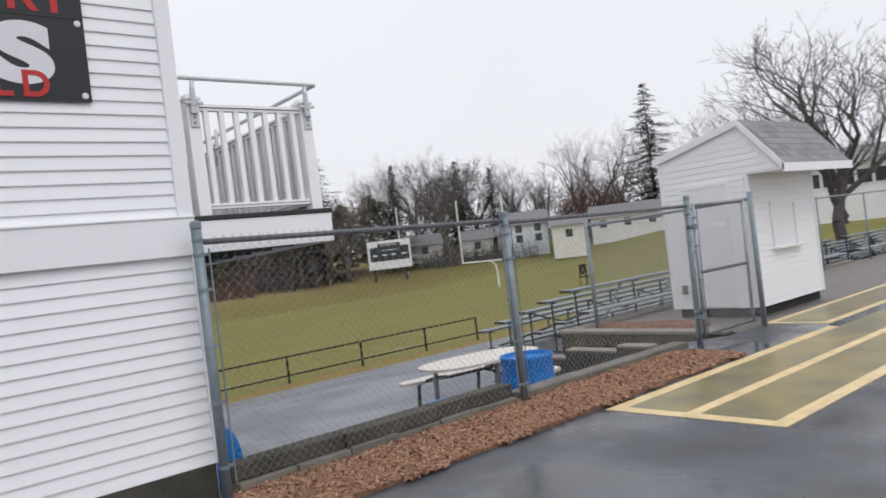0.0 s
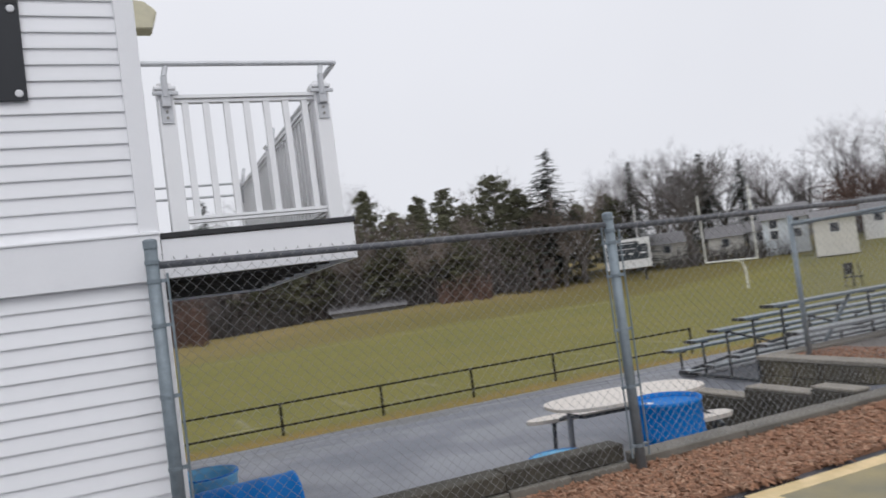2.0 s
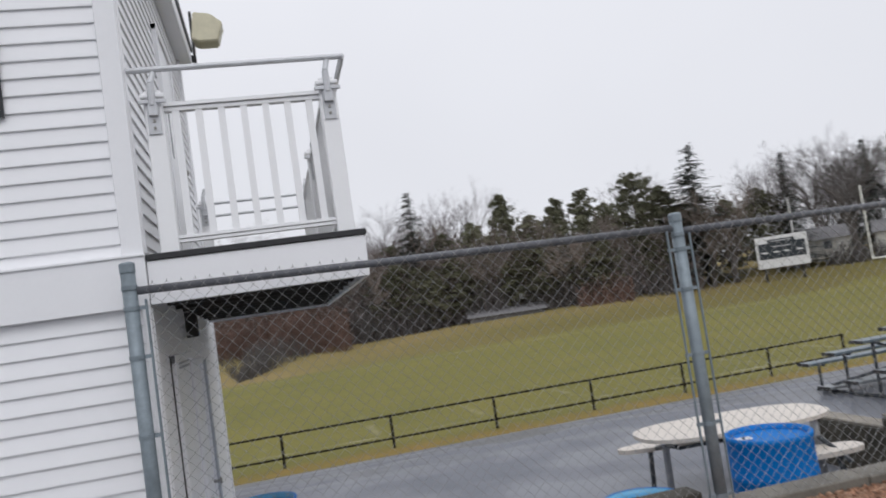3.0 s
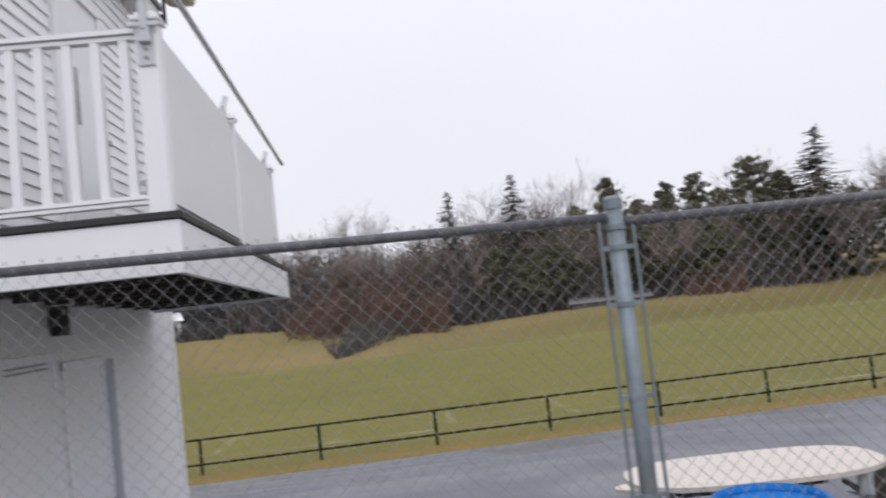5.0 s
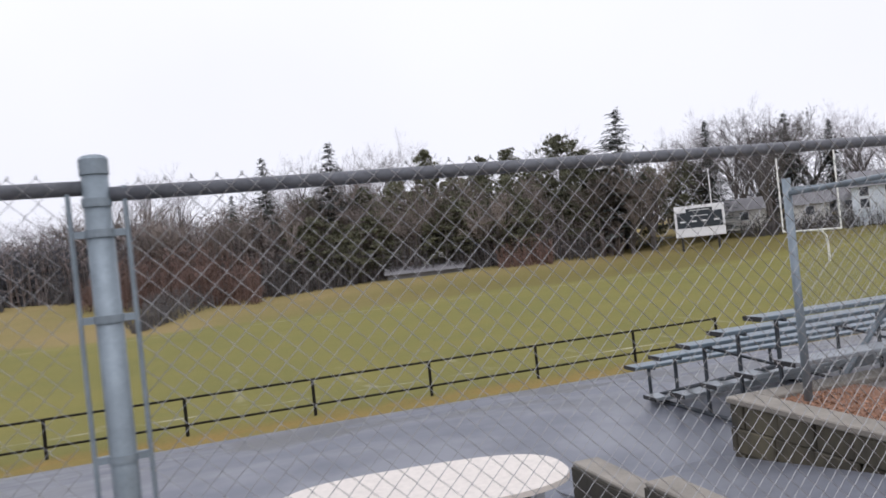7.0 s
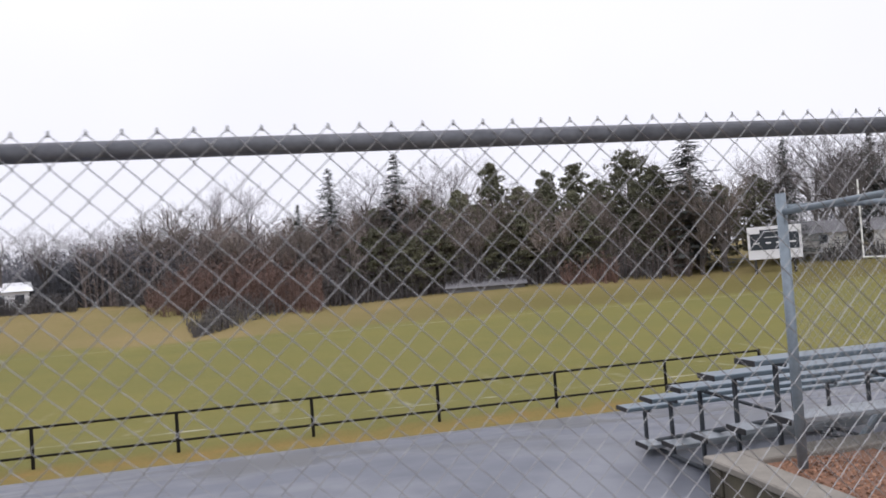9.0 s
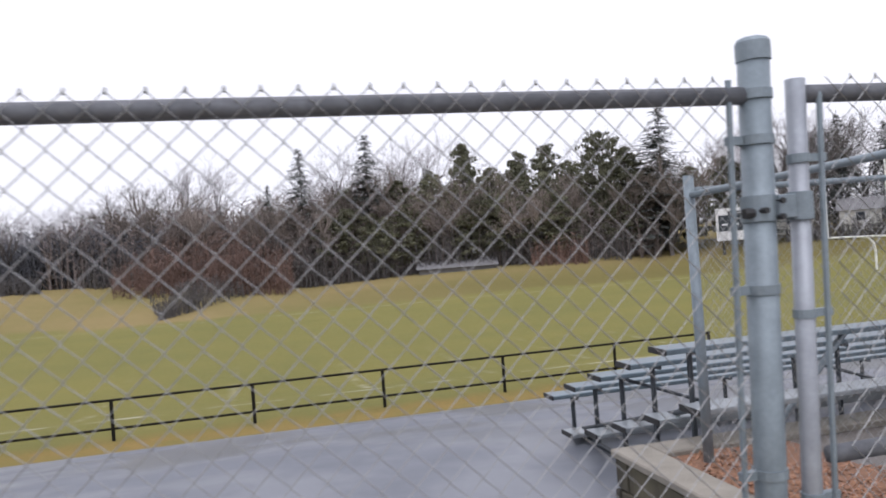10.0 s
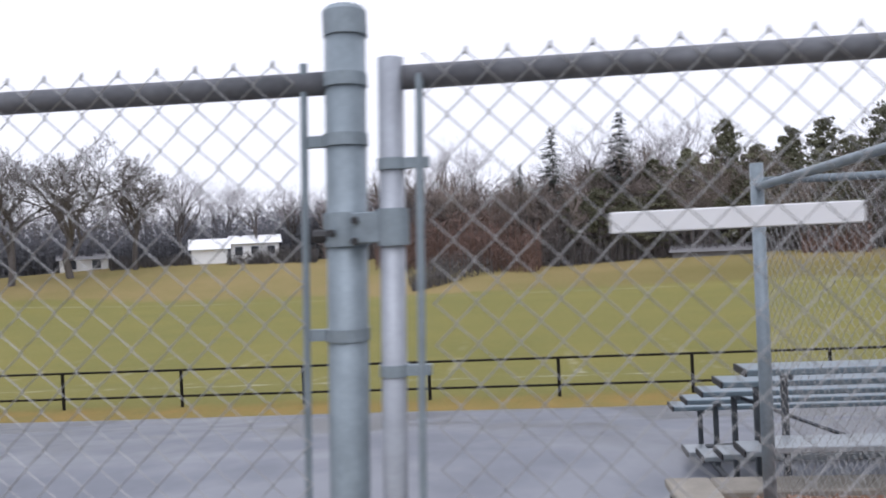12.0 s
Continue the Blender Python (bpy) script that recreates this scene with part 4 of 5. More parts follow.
for (ya, za), (yb, zb) in (((5.30, 2.215), (5.95, 2.985)), ((5.95, 2.985), (7.52, 2.58))):
    bm = bmesh.new()
    vs = [bm.verts.new((x, y, z + dz)) for dz in (0, 0.05) for x, y, z in ((KX0 + 0.0, ya, za), (KX1 + 0.2, ya, za), (KX1 + 0.2, yb, zb), (KX0 + 0.0, yb, zb))]
    for q in ((0, 1, 2, 3), (4, 7, 6, 5), (0, 4, 5, 1), (1, 5, 6, 2), (2, 6, 7, 3), (3, 7, 4, 0)):
        bm.faces.new([vs[i] for i in q])
    part("roof_slope", bm, M["shingle"], booth)
for (ya, za), (yb, zb) in (((5.28, 2.15), (5.95, 2.93)), ((5.95, 2.93), (7.50, 2.53))):
    bm = extrude_outline(bmesh.new(), [(ya, za), (yb, zb), (yb, zb + 0.11), (ya, za + 0.11)], KX0 - 0.03, KX0 - 0.002)
    bmesh.ops.transform(bm, matrix=Matrix(((0, 0, 1, 0), (1, 0, 0, 0), (0, 1, 0, 0), (0, 0, 0, 1))), verts=bm.verts)
    part("rake_board", bm, M["trim"], booth)
for c in range(7):
    za, zb = 2.2 + c * 0.1, 2.3 + c * 0.1
    y_front = 5.42 + (zb - 2.2) * 0.82
    y_back = min(KY1 - 0.06, 5.95 + (2.90 - zb) / 0.258)
    if y_back - y_front > 0.15:
        siding(booth, "-y", y_front, y_back, KX0 + 0.02, za, zb, proud=0.009)
shingle_meshes = [mesh_of("shingle", B(0.002, w - 0.002, 0.0, 0.148, 0.0, 0.007), M["shingle"]) for w in (0.30, 0.27, 0.33)]
slope = math.degrees(math.atan2(2.985 - 2.215, 5.95 - 5.30))
run = math.hypot(2.985 - 2.215, 5.95 - 5.30)
front = next(o for o in booth.children if o.name.startswith("roof_slope"))
for c in range(7):
    x = KX0 - 0.005 - 0.1 * (c % 3)
    k = c
    while x < KX1 + 0.2:
        w = (0.30, 0.27, 0.33)[k % 3]
        if x > KX0 - 0.02 and x + w < KX1 + 0.24:
            sh = new("shingle", shingle_meshes[k % 3])
            sh.parent = front
            sh.matrix_basis = pose(x, 5.30, 2.267, slope, 0, 0) @ pose(0, c * 0.142, 0.0, -1.5, 0, 0)
        x += w
        k += 1
part("fascia", B(KX0 - 0.03, KX1 + 0.21, 5.27, 5.30, 2.13, 2.26), M["trim"], booth)
part("soffit", B(KX0 - 0.0, KX1 + 0.19, 5.30, KY0 + 0.02, 2.17, 2.195), M["trim"], booth)

# ---------------------------------------------------------------- barrels
def barrel(label, m):
    t = thing("barrel", label, "barrel", group="blue plastic barrels")
    t.matrix_basis = m
    prof = [(0.27, 0.0), (0.285, 0.02), (0.29, 0.06), (0.29, 0.25), (0.298, 0.27), (0.29, 0.29), (0.29, 0.54), (0.298, 0.56), (0.29, 0.58), (0.288, 0.80), (0.296, 0.815), (0.296, 0.845), (0.280, 0.847), (0.274, 0.80), (0.272, 0.06), (0.25, 0.03)]
    part("shell", lathe(bmesh.new(), prof, 36), M["blue"], t, smooth=True)
    return t


drum = barrel("blue plastic open drum standing behind the fence", pose(6.62, 6.05, LOW + 0.03, 0, 0, 30))
part("lid", lathe(bmesh.new(), [(0.05, 0.792), (0.272, 0.80), (0.273, 0.812), (0.24, 0.806), (0.05, 0.800)], 32), M["blue"], drum, smooth=True)
bm = B(-0.055, 0.055, -0.04, 0.04, 0.8075, 0.8095)
bmesh.ops.transform(bm, matrix=pose(-0.07, 0.15, 0, 0, 0, -40), verts=bm.verts)
part("sticker", bm, M["sign_white"], drum, "small torn white sticker on the lid")
bm = B(-0.012, 0.012, -0.036, 0.036, 0.81, 0.8115)
bmesh.ops.transform(bm, matrix=pose(-0.07, 0.15, 0, 0, 0, -65), verts=bm.verts)
part("sticker_mark", bm, M["sign_dark"], drum, "dark printed mark on the sticker")
barrel("blue plastic drum lying on its side on the path", pose(2.90, 7.57, LOW + 0.31, 0, 90, 4))


def open_drum(label, x, y, z, h):
    t = thing("barrel", label, "barrel", (x, y, z), group="blue plastic barrels")
    prof = [(0.25, 0.0), (0.28, 0.03), (0.285, h - 0.05), (0.295, h - 0.03), (0.295, h), (0.275, h), (0.27, h - 0.05), (0.26, 0.05)]
    part("shell", lathe(bmesh.new(), prof, 32), M["light_blue"], t, smooth=True)
    part("rim", lathe(bmesh.new(), [(0.297, h - 0.012), (0.297, h + 0.004), (0.276, h + 0.004)], 32, (0, 0), False), M["blue"], t, "darker blue rim")


open_drum("pale blue open plastic drum beside the building", 3.06, 8.32, LOW + 0.02, 0.58)

open_drum("pale blue open plastic drum standing behind the kerb", 5.78, 6.43, LOW + 0.02, 0.47)

# ---------------------------------------------------------------- picnic table
def picnic_table(label, x, y, rz, length=1.72):
    t = thing("picnic_table", label, "table", (x, y, LOW + 0.02), rz)

    def slab(cx, cy, rx, ry, z, th):
        pts = []
        for i in range(48):
            a = 2 * math.pi * i / 48
            c, s = math.cos(a), math.sin(a)
            pts.append((cx + rx * math.copysign(abs(c) ** 0.68, c), cy + ry * math.copysign(abs(s) ** 0.74, s)))
        return extrude_outline(bmesh.new(), pts, z, z + th)

    part("tabletop", slab(0, 0, length / 2, 0.43, 0.655, 0.032), M["table"], t)
    for s in (-1, 1):
        part("bench", slab(0.0 if s > 0 else 0.40, 0.68 if s > 0 else -0.53, (length / 2 - 0.03) if s > 0 else 0.44, 0.15, 0.41, 0.04), M["table"], t)
        for u in ((-0.5, 0.5) if s > 0 else (0.05, 0.6)):
            part("leg", T((u, s * 0.30, 0.64), (u, s * 0.34, 0.0), 0.032, 10), M["leg_grey"], t)
            part("bench_leg", T((u, 0.72 if s > 0 else -0.58, 0.40), (u, 0.78 if s > 0 else -0.66, 0.0), 0.024), M["alu_dark"], t, "dark bench leg")
            bm = bmesh.new()
            for j in range(10):
                tube(bm, *((u, s * (0.74 - 0.70 * v), 0.37 + 0.16 * math.sin(math.pi * 0.5 * v)) for v in (j / 10, (j + 1) / 10)), 0.02)
            part("bench_bracket", bm, M["alu_dark"], t, "dark arched bench bracket")
    part("crossbrace", T((-0.5, 0, 0.53), (0.5, 0, 0.53), 0.016), M["alu_dark"], t)
    return t


picnic_table("white speckled oval picnic table with attached benches", 7.13, 7.35, -6)

for sx, sy, sz in ((37.2, 104.0, 0.66), (48.7, 112.0, 1.8)):
    t = thing("sign", "small white sign on a thin post below the woods", "sign", (sx, sy, land(sx, sy)), -20)
    part("post", T((0, 0, -0.1), (0, 0, sz - land(sx, sy) + 0.3), 0.03, 8), M["wood"], t)
    part("panel", B(-0.28, 0.28, -0.05, -0.032, sz - land(sx, sy) - 0.36, sz - land(sx, sy) + 0.36, 0.005), M["sign_white"], t)

# ---------------------------------------------------------------- bleachers
def bleacher(label, x0, length, y_low, z_low):
    """Five rows of aluminium planks that face the field, on a bent-tube frame."""
    t = thing("bleacher", label, "bleachers", group="aluminium bleachers")
    rows, dep, rise = 5, 0.56, 0.178
    for r in range(rows):
        y, z = y_low - r * dep, z_low + r * rise
        part("seat_plank", B(x0, x0 + length, y - 0.12, y + 0.12, z - 0.04, z, 0.006), M["alu"], t)
        part("seat_endcap", B(x0 - 0.012, x0 - 0.001, y - 0.122, y + 0.122, z - 0.042, z + 0.002), M["black_edge"], t)
        if r < rows:
            fz = z - 0.38 + (0.0 if r else 0.06)
            part("foot_plank", B(x0 + 0.05, x0 + length, y - 0.42, y - 0.17, fz - 0.04, fz, 0.006), M["alu_pale"], t)
            part("foot_endcap", B(x0 + 0.038, x0 + 0.049, y - 0.422, y - 0.168, fz - 0.042, fz + 0.002), M["black_edge"], t)
    n = int(length / 1.8)
    for i in range(n + 1):
        x = x0 + 0.25 + i * (length - 0.5) / n
        bm = bmesh.new()
        for r in range(rows):
            y, z = y_low - r * dep, z_low + r * rise
            tube(bm, (x, y, z - 0.04), (x, y, land(x, y) + 0.03), 0.022, 6)
            tube(bm, (x, y + 0.1, z - 0.05), (x, y - 0.12, z - 0.05), 0.02, 6)
        tube(bm, (x, y_low + 0.1, z_low - 0.42), (x, y_low - 4 * dep - 0.2, z_low + 4 * rise - 0.42), 0.022, 6)
        tube(bm, (x, y_low, land(x, y_low) + 0.05), (x, y_low - 4 * dep - 0.1, land(x, y_low) + 0.05), 0.025, 6)
        part("frame", bm, M["alu_dark"], t)
        if i < n:
            bm = T((x, y_low - 2 * dep, z_low + 0.3), (x + (length - 0.5) / n, y_low - 3 * dep, z_low - 0.35), 0.016, 6)
            part("brace", bm, M["alu_dark"], t)
            xb = x + 0.35
            part("back_brace", T((xb, y_low - 2.29, z_low - 0.27), (xb + 0.98, y_low - 2.29, z_low + 0.70), 0.026, 8), M["steel"], t, "galvanised diagonal back brace")
    return t


bleacher("five-row aluminium bleacher on a galvanised frame facing the field", 10.69, 11.0, 11.04, -0.10)
bleacher("five-row aluminium bleacher farther along the walk", 22.6, 9.0, 11.04, -0.10)

# ---------------------------------------------------------------- field rail
frail = thing("field_fence", "low black pipe rail along the edge of the field", "fence")
FB, FX, FY = 2.278, 5.473, 17.505
END_X = 16.664
for i in range(-14, 5):
    x = FX + i * FB
    part("post", T((x, FY, -1.6), (x, FY, -0.645), 0.03, 8), M["black_pipe"], frail)
part("post", T((END_X, FY, -1.6), (END_X, FY, -0.63), 0.03, 8), M["black_pipe"], frail)
for z in (-0.66, -1.135):
    part("rail", T((FX - 14 * FB, FY, z), (END_X, FY, z), 0.021, 8), M["black_pipe"], frail)


# ---------------------------------------------------------------- field things
def goal_post(x, y):
    t = thing("goal_post", "white football goal post at the end of the field", "goal post", (x, y, land(x, y)))
    bm = bmesh.new()
    pts = [(1.8, 0, -0.2), (1.8, 0, 1.6), (1.65, 0, 2.4), (1.2, 0, 2.9), (0, 0, 3.05)]
    for a, b in zip(pts, pts[1:]):
        tube(bm, a, b, 0.10, 12)
    part("neck", bm, M["goal"], t)
    part("crossbar", T((0, -3.56, 3.05), (0, 3.56, 3.05), 0.085, 12), M["goal"], t)
    for s in (-3.56, 3.56):
        part("upright", T((0, s, 3.05), (0, s, 10.2), 0.075, 10), M["goal"], t)


goal_post(59.8, 60.9)

board = thing("scoreboard", "white football scoreboard with dark score panel on posts", "scoreboard", (66.8, 87.0, land(66.8, 87.0)), -36)
SZ = 1.62 - land(66.8, 87.0)
for s in (-2.3, 2.1):
    part("post", T((s, -0.05, -0.3), (s, -0.05, SZ + 1.5), 0.16, 8), M["under"], board)
part("panel", B(-3.05, 3.05, -0.3, -0.14, SZ - 2.0, SZ + 2.0, 0.02), M["sign_white"], board)
face = part("score_face", B(-2.75, 2.75, -0.33, -0.301, SZ - 0.85, SZ + 1.15), M["sign_dark"], board)
part("score_head", B(-1.6, 1.6, -0.33, -0.301, SZ + 1.151, SZ + 1.6), M["sign_dark"], board)
for x0, x1, z0, z1 in ((-1.1, 1.1, 0.62, 0.70), (-1.2, 1.2, 1.33, 1.41), (-2.4, -1.7, -0.12, 0.08), (-1.0, -0.4, -0.12, 0.08), (0.2, 0.8, -0.12, 0.08), (1.7, 2.4, -0.12, 0.08)):
    part("lettering_bar", B(x0, x1, -0.345, -0.331, SZ + z0, SZ + z1), M["sign_white"], board)
part("mast", T((1.6, 0.1, SZ + 1.5), (1.6, 0.1, SZ + 6.5), 0.08, 8), M["sign_white"], board)


# ---------------------------------------------------------------- trees
def bare_tree_mesh(seed, height, spread, levels=6, twig=1.0, stem=0.28, mat=None, girth=0.016):
    """A leafless tree: bent limbs as tubes, the outer twigs as tapering slivers."""
    rnd = random.Random(seed)
    tr, verts, faces = bmesh.new(), [], []

    def rod(a, b, r, s):
        d = b - a
        u = d.orthogonal().normalized() * r
        v = d.normalized().cross(u)
        k = len(verts)
        for p, q in ((a, 1.0), (b, s)):
            for w in (u, -0.5 * u + 0.87 * v, -0.5 * u - 0.87 * v):
                verts.append(tuple(p + w * q))
        faces.extend([(k, k + 1, k + 4, k + 3), (k + 1, k + 2, k + 5, k + 4), (k + 2, k, k + 3, k + 5)])

    def sliver(a, m, b, r):
        u = (b - a).orthogonal().normalized()
        u.rotate(Matrix.Rotation(rnd.uniform(0, 6.283), 3, (b - a).normalized()))
        k = len(verts)
        verts.extend(tuple(p) for p in (a + u * r, a - u * r, m - u * r * 0.8, m + u * r * 0.8, b))
        faces.extend([(k, k + 1, k + 2, k + 3), (k + 3, k + 2, k + 4)])

    def grow(p, d, length, r, level):
        q = p + d * length
        mid = p.lerp(q, 0.5) + Vector((rnd.uniform(-1, 1), rnd.uniform(-1, 1), rnd.uniform(-0.3, 0.5))) * 0.10 * length
        if level < 3:
            tube(tr, p, mid, r, 6, r * 0.85, False)
            tube(tr, mid, q, r * 0.85, 6, r * 0.68, False)
        elif level < 5:
            rod(p, mid, r * twig, 0.8)
            rod(mid, q, r * twig * 0.8, 0.6)
        else:
            sliver(p, mid, q, max(r, 0.006) * twig)
        if level >= levels:
            return
        n = rnd.choice((3, 3, 4)) if level else rnd.choice((4, 5, 6))
        for k in range(n):
            base = p.lerp(q, rnd.uniform(0.45, 1.0) if k else 1.0)
            axis = d.orthogonal().normalized()
            axis.rotate(Matrix.Rotation(rnd.uniform(0, 6.283), 3, d))
            nd = d.copy()
            nd.rotate(Matrix.Rotation(rnd.uniform(0.25, 0.85) * spread, 3, axis))
            nd = (nd + Vector((0, 0, 0.13))).normalized()
            grow(base, nd, length * rnd.uniform(0.58, 0.80), r * 0.53, level + 1)

    grow(Vector((0, 0, -0.3)), Vector((rnd.uniform(-0.05, 0.05), rnd.uniform(-0.05, 0.05), 1)).normalized(), height * stem, height * girth, 0)
    s = height / max(v[2] for v in verts)
    trunk = mesh_of("trunk", tr, M["bark"])
    trunk.transform(Matrix.Scale(s, 4))
    crown = bpy.data.meshes.new("crown")
    crown.from_pydata([(x * s, y * s, z * s) for x, y, z in verts], [], faces)
    crown.materials.append(mat or M["twig"])
    return trunk, crown


def spruce_mesh(seed, height, width, mat, droop=0.25, gap=0.16, power=0.74, low=0.07, tier=0.2):
    """A conifer of tiers: each limb a drooping spray of needles, the tiers uneven in reach."""
    rnd = random.Random(seed)
    trunk = T((0, 0, -0.3), (0, 0, height * 0.97), height * 0.013, 7, 0.02)
    verts, faces = [], []
    z = height * low
    lean = rnd.uniform(0, 6.283)
    while z < height * 0.985:
        f = 1 - z / height
        reach = width * (f ** power) * rnd.uniform(0.72, 1.10) + 0.04
        for k in range(max(5, int(10 * f + 5))):
            if rnd.random() < gap:
                continue
            a = rnd.uniform(0, 6.283)
            L = reach * rnd.uniform(0.55, 1.1) * (1 + 0.14 * math.cos(a - lean))
            c, s = math.cos(a), math.sin(a)
            m = max(3, int(L / 0.2))
            sag = droop * rnd.uniform(0.6, 1.3)
            zl = z + rnd.uniform(-0.10, 0.10)
            for j in range(m):
                t = (j + 0.6) / m
                r = L * t
                zz = zl - sag * L * t * (1.5 - 0.9 * t) + rnd.uniform(-0.05, 0.05)
                wd = (0.42 * (1 - 0.6 * t) + 0.06) * min(1.0, 0.35 + L / 2.5)
                for q in range(5):
                    aa = a + rnd.uniform(-1.0, 1.0)
                    ca, sa = math.cos(aa), math.sin(aa)
                    b = len(verts)
                    off = rnd.uniform(-wd, wd) * 0.8
                    ox, oy = c * r - s * off, s * r + c * off
                    ln = rnd.uniform(0.2, 0.46) * min(1.0, 0.4 + L / 3)
                    verts += [(ox - sa * 0.06, oy + ca * 0.06, zz + 0.03), (ox + sa * 0.06, oy - ca * 0.06, zz + 0.02), (ox + ca * ln, oy + sa * ln, zz - rnd.uniform(-0.15, 0.35) * ln)]
                    faces.append((b, b + 1, b + 2))
        z += tier * (0.55 + 0.75 * f) * rnd.uniform(0.8, 1.2)
    crown = bpy.data.meshes.new("crown")
    crown.from_pydata(verts, [], faces)
    crown.materials.append(mat)
    return mesh_of("trunk", trunk, M["bark"]), crown


def pine_mesh(seed, height, width, mat, low=0.15, flat=0.5, limbs=95):
    """A broad pine: rising limbs that end in rounded tufts of needles, with gaps between them and an uneven top."""
    rnd = random.Random(seed)
    wood = T((0, 0, -0.3), (0, 0, height * 0.93), height * 0.016, 7, 0.04)
    verts, faces = [], []

    def tuft(c, r):
        for q in range(int(26 + 30 * r)):
            d = Vector((rnd.gauss(0, 1), rnd.gauss(0, 1), rnd.gauss(0, 0.75)))
            d.normalize()
            p = c + Vector((d.x * r, d.y * r, d.z * r * 0.62)) * rnd.uniform(0.45, 1.0)
            n = (d + Vector((rnd.uniform(-0.7, 0.7), rnd.uniform(-0.7, 0.7), 0.5))).normalized() * rnd.uniform(0.16, 0.30)
            w = n.orthogonal().normalized()
            w.rotate(Matrix.Rotation(rnd.uniform(0, 6.283), 3, n.normalized()))
            w = w * rnd.uniform(0.05, 0.10)
            k = len(verts)
            verts.extend((tuple(p + w), tuple(p - w), tuple(p + n)))
            faces.append((k, k + 1, k + 2))

    for i in range(limbs):
        f = (i + rnd.random()) / limbs
        z = height * (low + (0.95 - low) * f)
        reach = width * (1 - f ** (1.2 + 2.2 * flat)) ** 0.75 * min(1.0, 0.45 + 2.2 * f) * rnd.uniform(0.3, 1.2) + 0.12
        a = i * 2.399 + rnd.uniform(-0.5, 0.5)
        rise = rnd.uniform(0.0, 0.35)
        tip = Vector((math.cos(a) * reach, math.sin(a) * reach, min(height * 0.98, z + reach * rise)))
        tube(wood, (0, 0, z), tip, 0.05 * (1.2 - f), 4, 0.015, False)
        for t in ((0.55, 0.8, 1.0) if reach > 0.9 else (0.7, 1.0)):
            c = Vector((0, 0, z)).lerp(tip, t) + Vector((rnd.uniform(-0.25, 0.25), rnd.uniform(-0.25, 0.25), rnd.uniform(0.0, 0.2)))
            tuft(c, rnd.uniform(0.17, 0.40) * (0.65 + 0.35 * min(1, reach)))
    s = height / max(v[2] for v in verts)
    crown = bpy.data.meshes.new("crown")
    crown.from_pydata([(x, y, z * s) for x, y, z in verts], [], faces)
    crown.materials.append(mat)
    return mesh_of("trunk", wood, M["bark"]), crown


WALKED = {0: (0.4, 0.1), 6: (5.66, 2.76), 12: (9.3, 4.0)}


def polar(az, d, seen=6):
    """A place at a bearing and distance from a spot on the walk."""
    x, y = WALKED[seen]
    return x + d * math.sin(radians(az)), y + d * math.cos(radians(az))


EYE_Z = 1.52
BARE_OAK = [bare_tree_mesh(s, 10.0, 1.15, 7, 1.0, 0.20, M["twig_dark"], 0.0125) for s in (23, 31)]
BARE_OPEN = [bare_tree_mesh(s, 10.0, 1.05, 6, 0.9, 0.24, M["twig_dark"]) for s in (41, 44)]
BARE = [bare_tree_mesh(s, 10.0, sp, 6, 0.58, girth=0.014) for s, sp in ((3, 0.95), (5, 0.8), (8, 1.05), (11, 0.75), (17, 0.9))]
BROWN = [bare_tree_mesh(s, 10.0, sp, 6, 1.15, 0.2, M["twig_brown"]) for s, sp in ((51, 0.85), (52, 0.75), (53, 0.95))]
SPR = [spruce_mesh(s, 10.0, w, M["needle"]) for s, w in ((2, 3.3), (4, 4.3), (6, 3.6))] + [spruce_mesh(9, 10.0, 3.4, M["needle"], 0.34, 0.36, 0.85)]
PINE = [pine_mesh(s, 10.0, w, M["needle_pine"], lo, fl) for s, w, lo, fl in ((12, 2.7, 0.12, 0.5), (14, 3.3, 0.2, 0.9), (15, 2.2, 0.1, 0.2), (18, 3.0, 0.08, 0.35))]
TUFT = [pine_mesh(s, 10.0, 1.0, M["needle_pine"], 0.66, 0.6, 26) for s in (25, 26)]
KINDS = {
    "oak": (BARE_OAK, "broad bare tree with dark limbs beyond the field", "bare trees"),
    "open": (BARE_OPEN, "bare tree with open dark limbs", "bare trees"),
    "bare": (BARE, "bare leafless deciduous tree with grey twigs", "bare trees"),
    "brown": (BROWN, "bare brown leafless tree among the pines", "bare trees"),
    "spruce": (SPR, "tall dark green spruce beyond the field", "spruce trees"),
    "pine": (PINE, "broad olive-green pine beyond the field", "pine trees"),
    "tuft": (TUFT, "tall pine with a tufted top on a bare trunk", "pine trees"),
}


def tree_to(kind, az, d, top, i=0, label="", seen=6, wide=1.0):
    """A tree whose tip reaches the given elevation as seen from the walk."""
    x, y = polar(az, d, seen)
    h = EYE_Z + d * math.tan(radians(top)) - land(x, y)
    meshes, words, group = KINDS[kind]
    t = thing("tree", label or words, "tree", (x, y, land(x, y)), (az * 37 + i * 53) % 360, group)
    t.scale = (h / 10 * wide, h / 10 * wide, h / 10)
    for n, me in zip(("trunk", "crown"), meshes[i % len(meshes)]):
        new(n, me).parent = t
    return t


# spruces that stand over the rest
for az, top, i, wide in ((5.0, 7.9, 0, 0.9), (9.8, 8.7, 2, 0.85), (30.9, 8.9, 1, 1.0), (36.9, 7.0, 0, 0.9), (42.0, 6.7, 2, 1.0), (44.6, 5.9, 0, 1.0), (2.6, 5.4, 2, 0.8)):
    tree_to("spruce", az, 112 if az < 40 else 124, top, i, wide=wide)
tree_to("spruce", 57.1, 134, 10.1, 3, "tall thin-topped dark spruce near the booth", 0, 1.2)
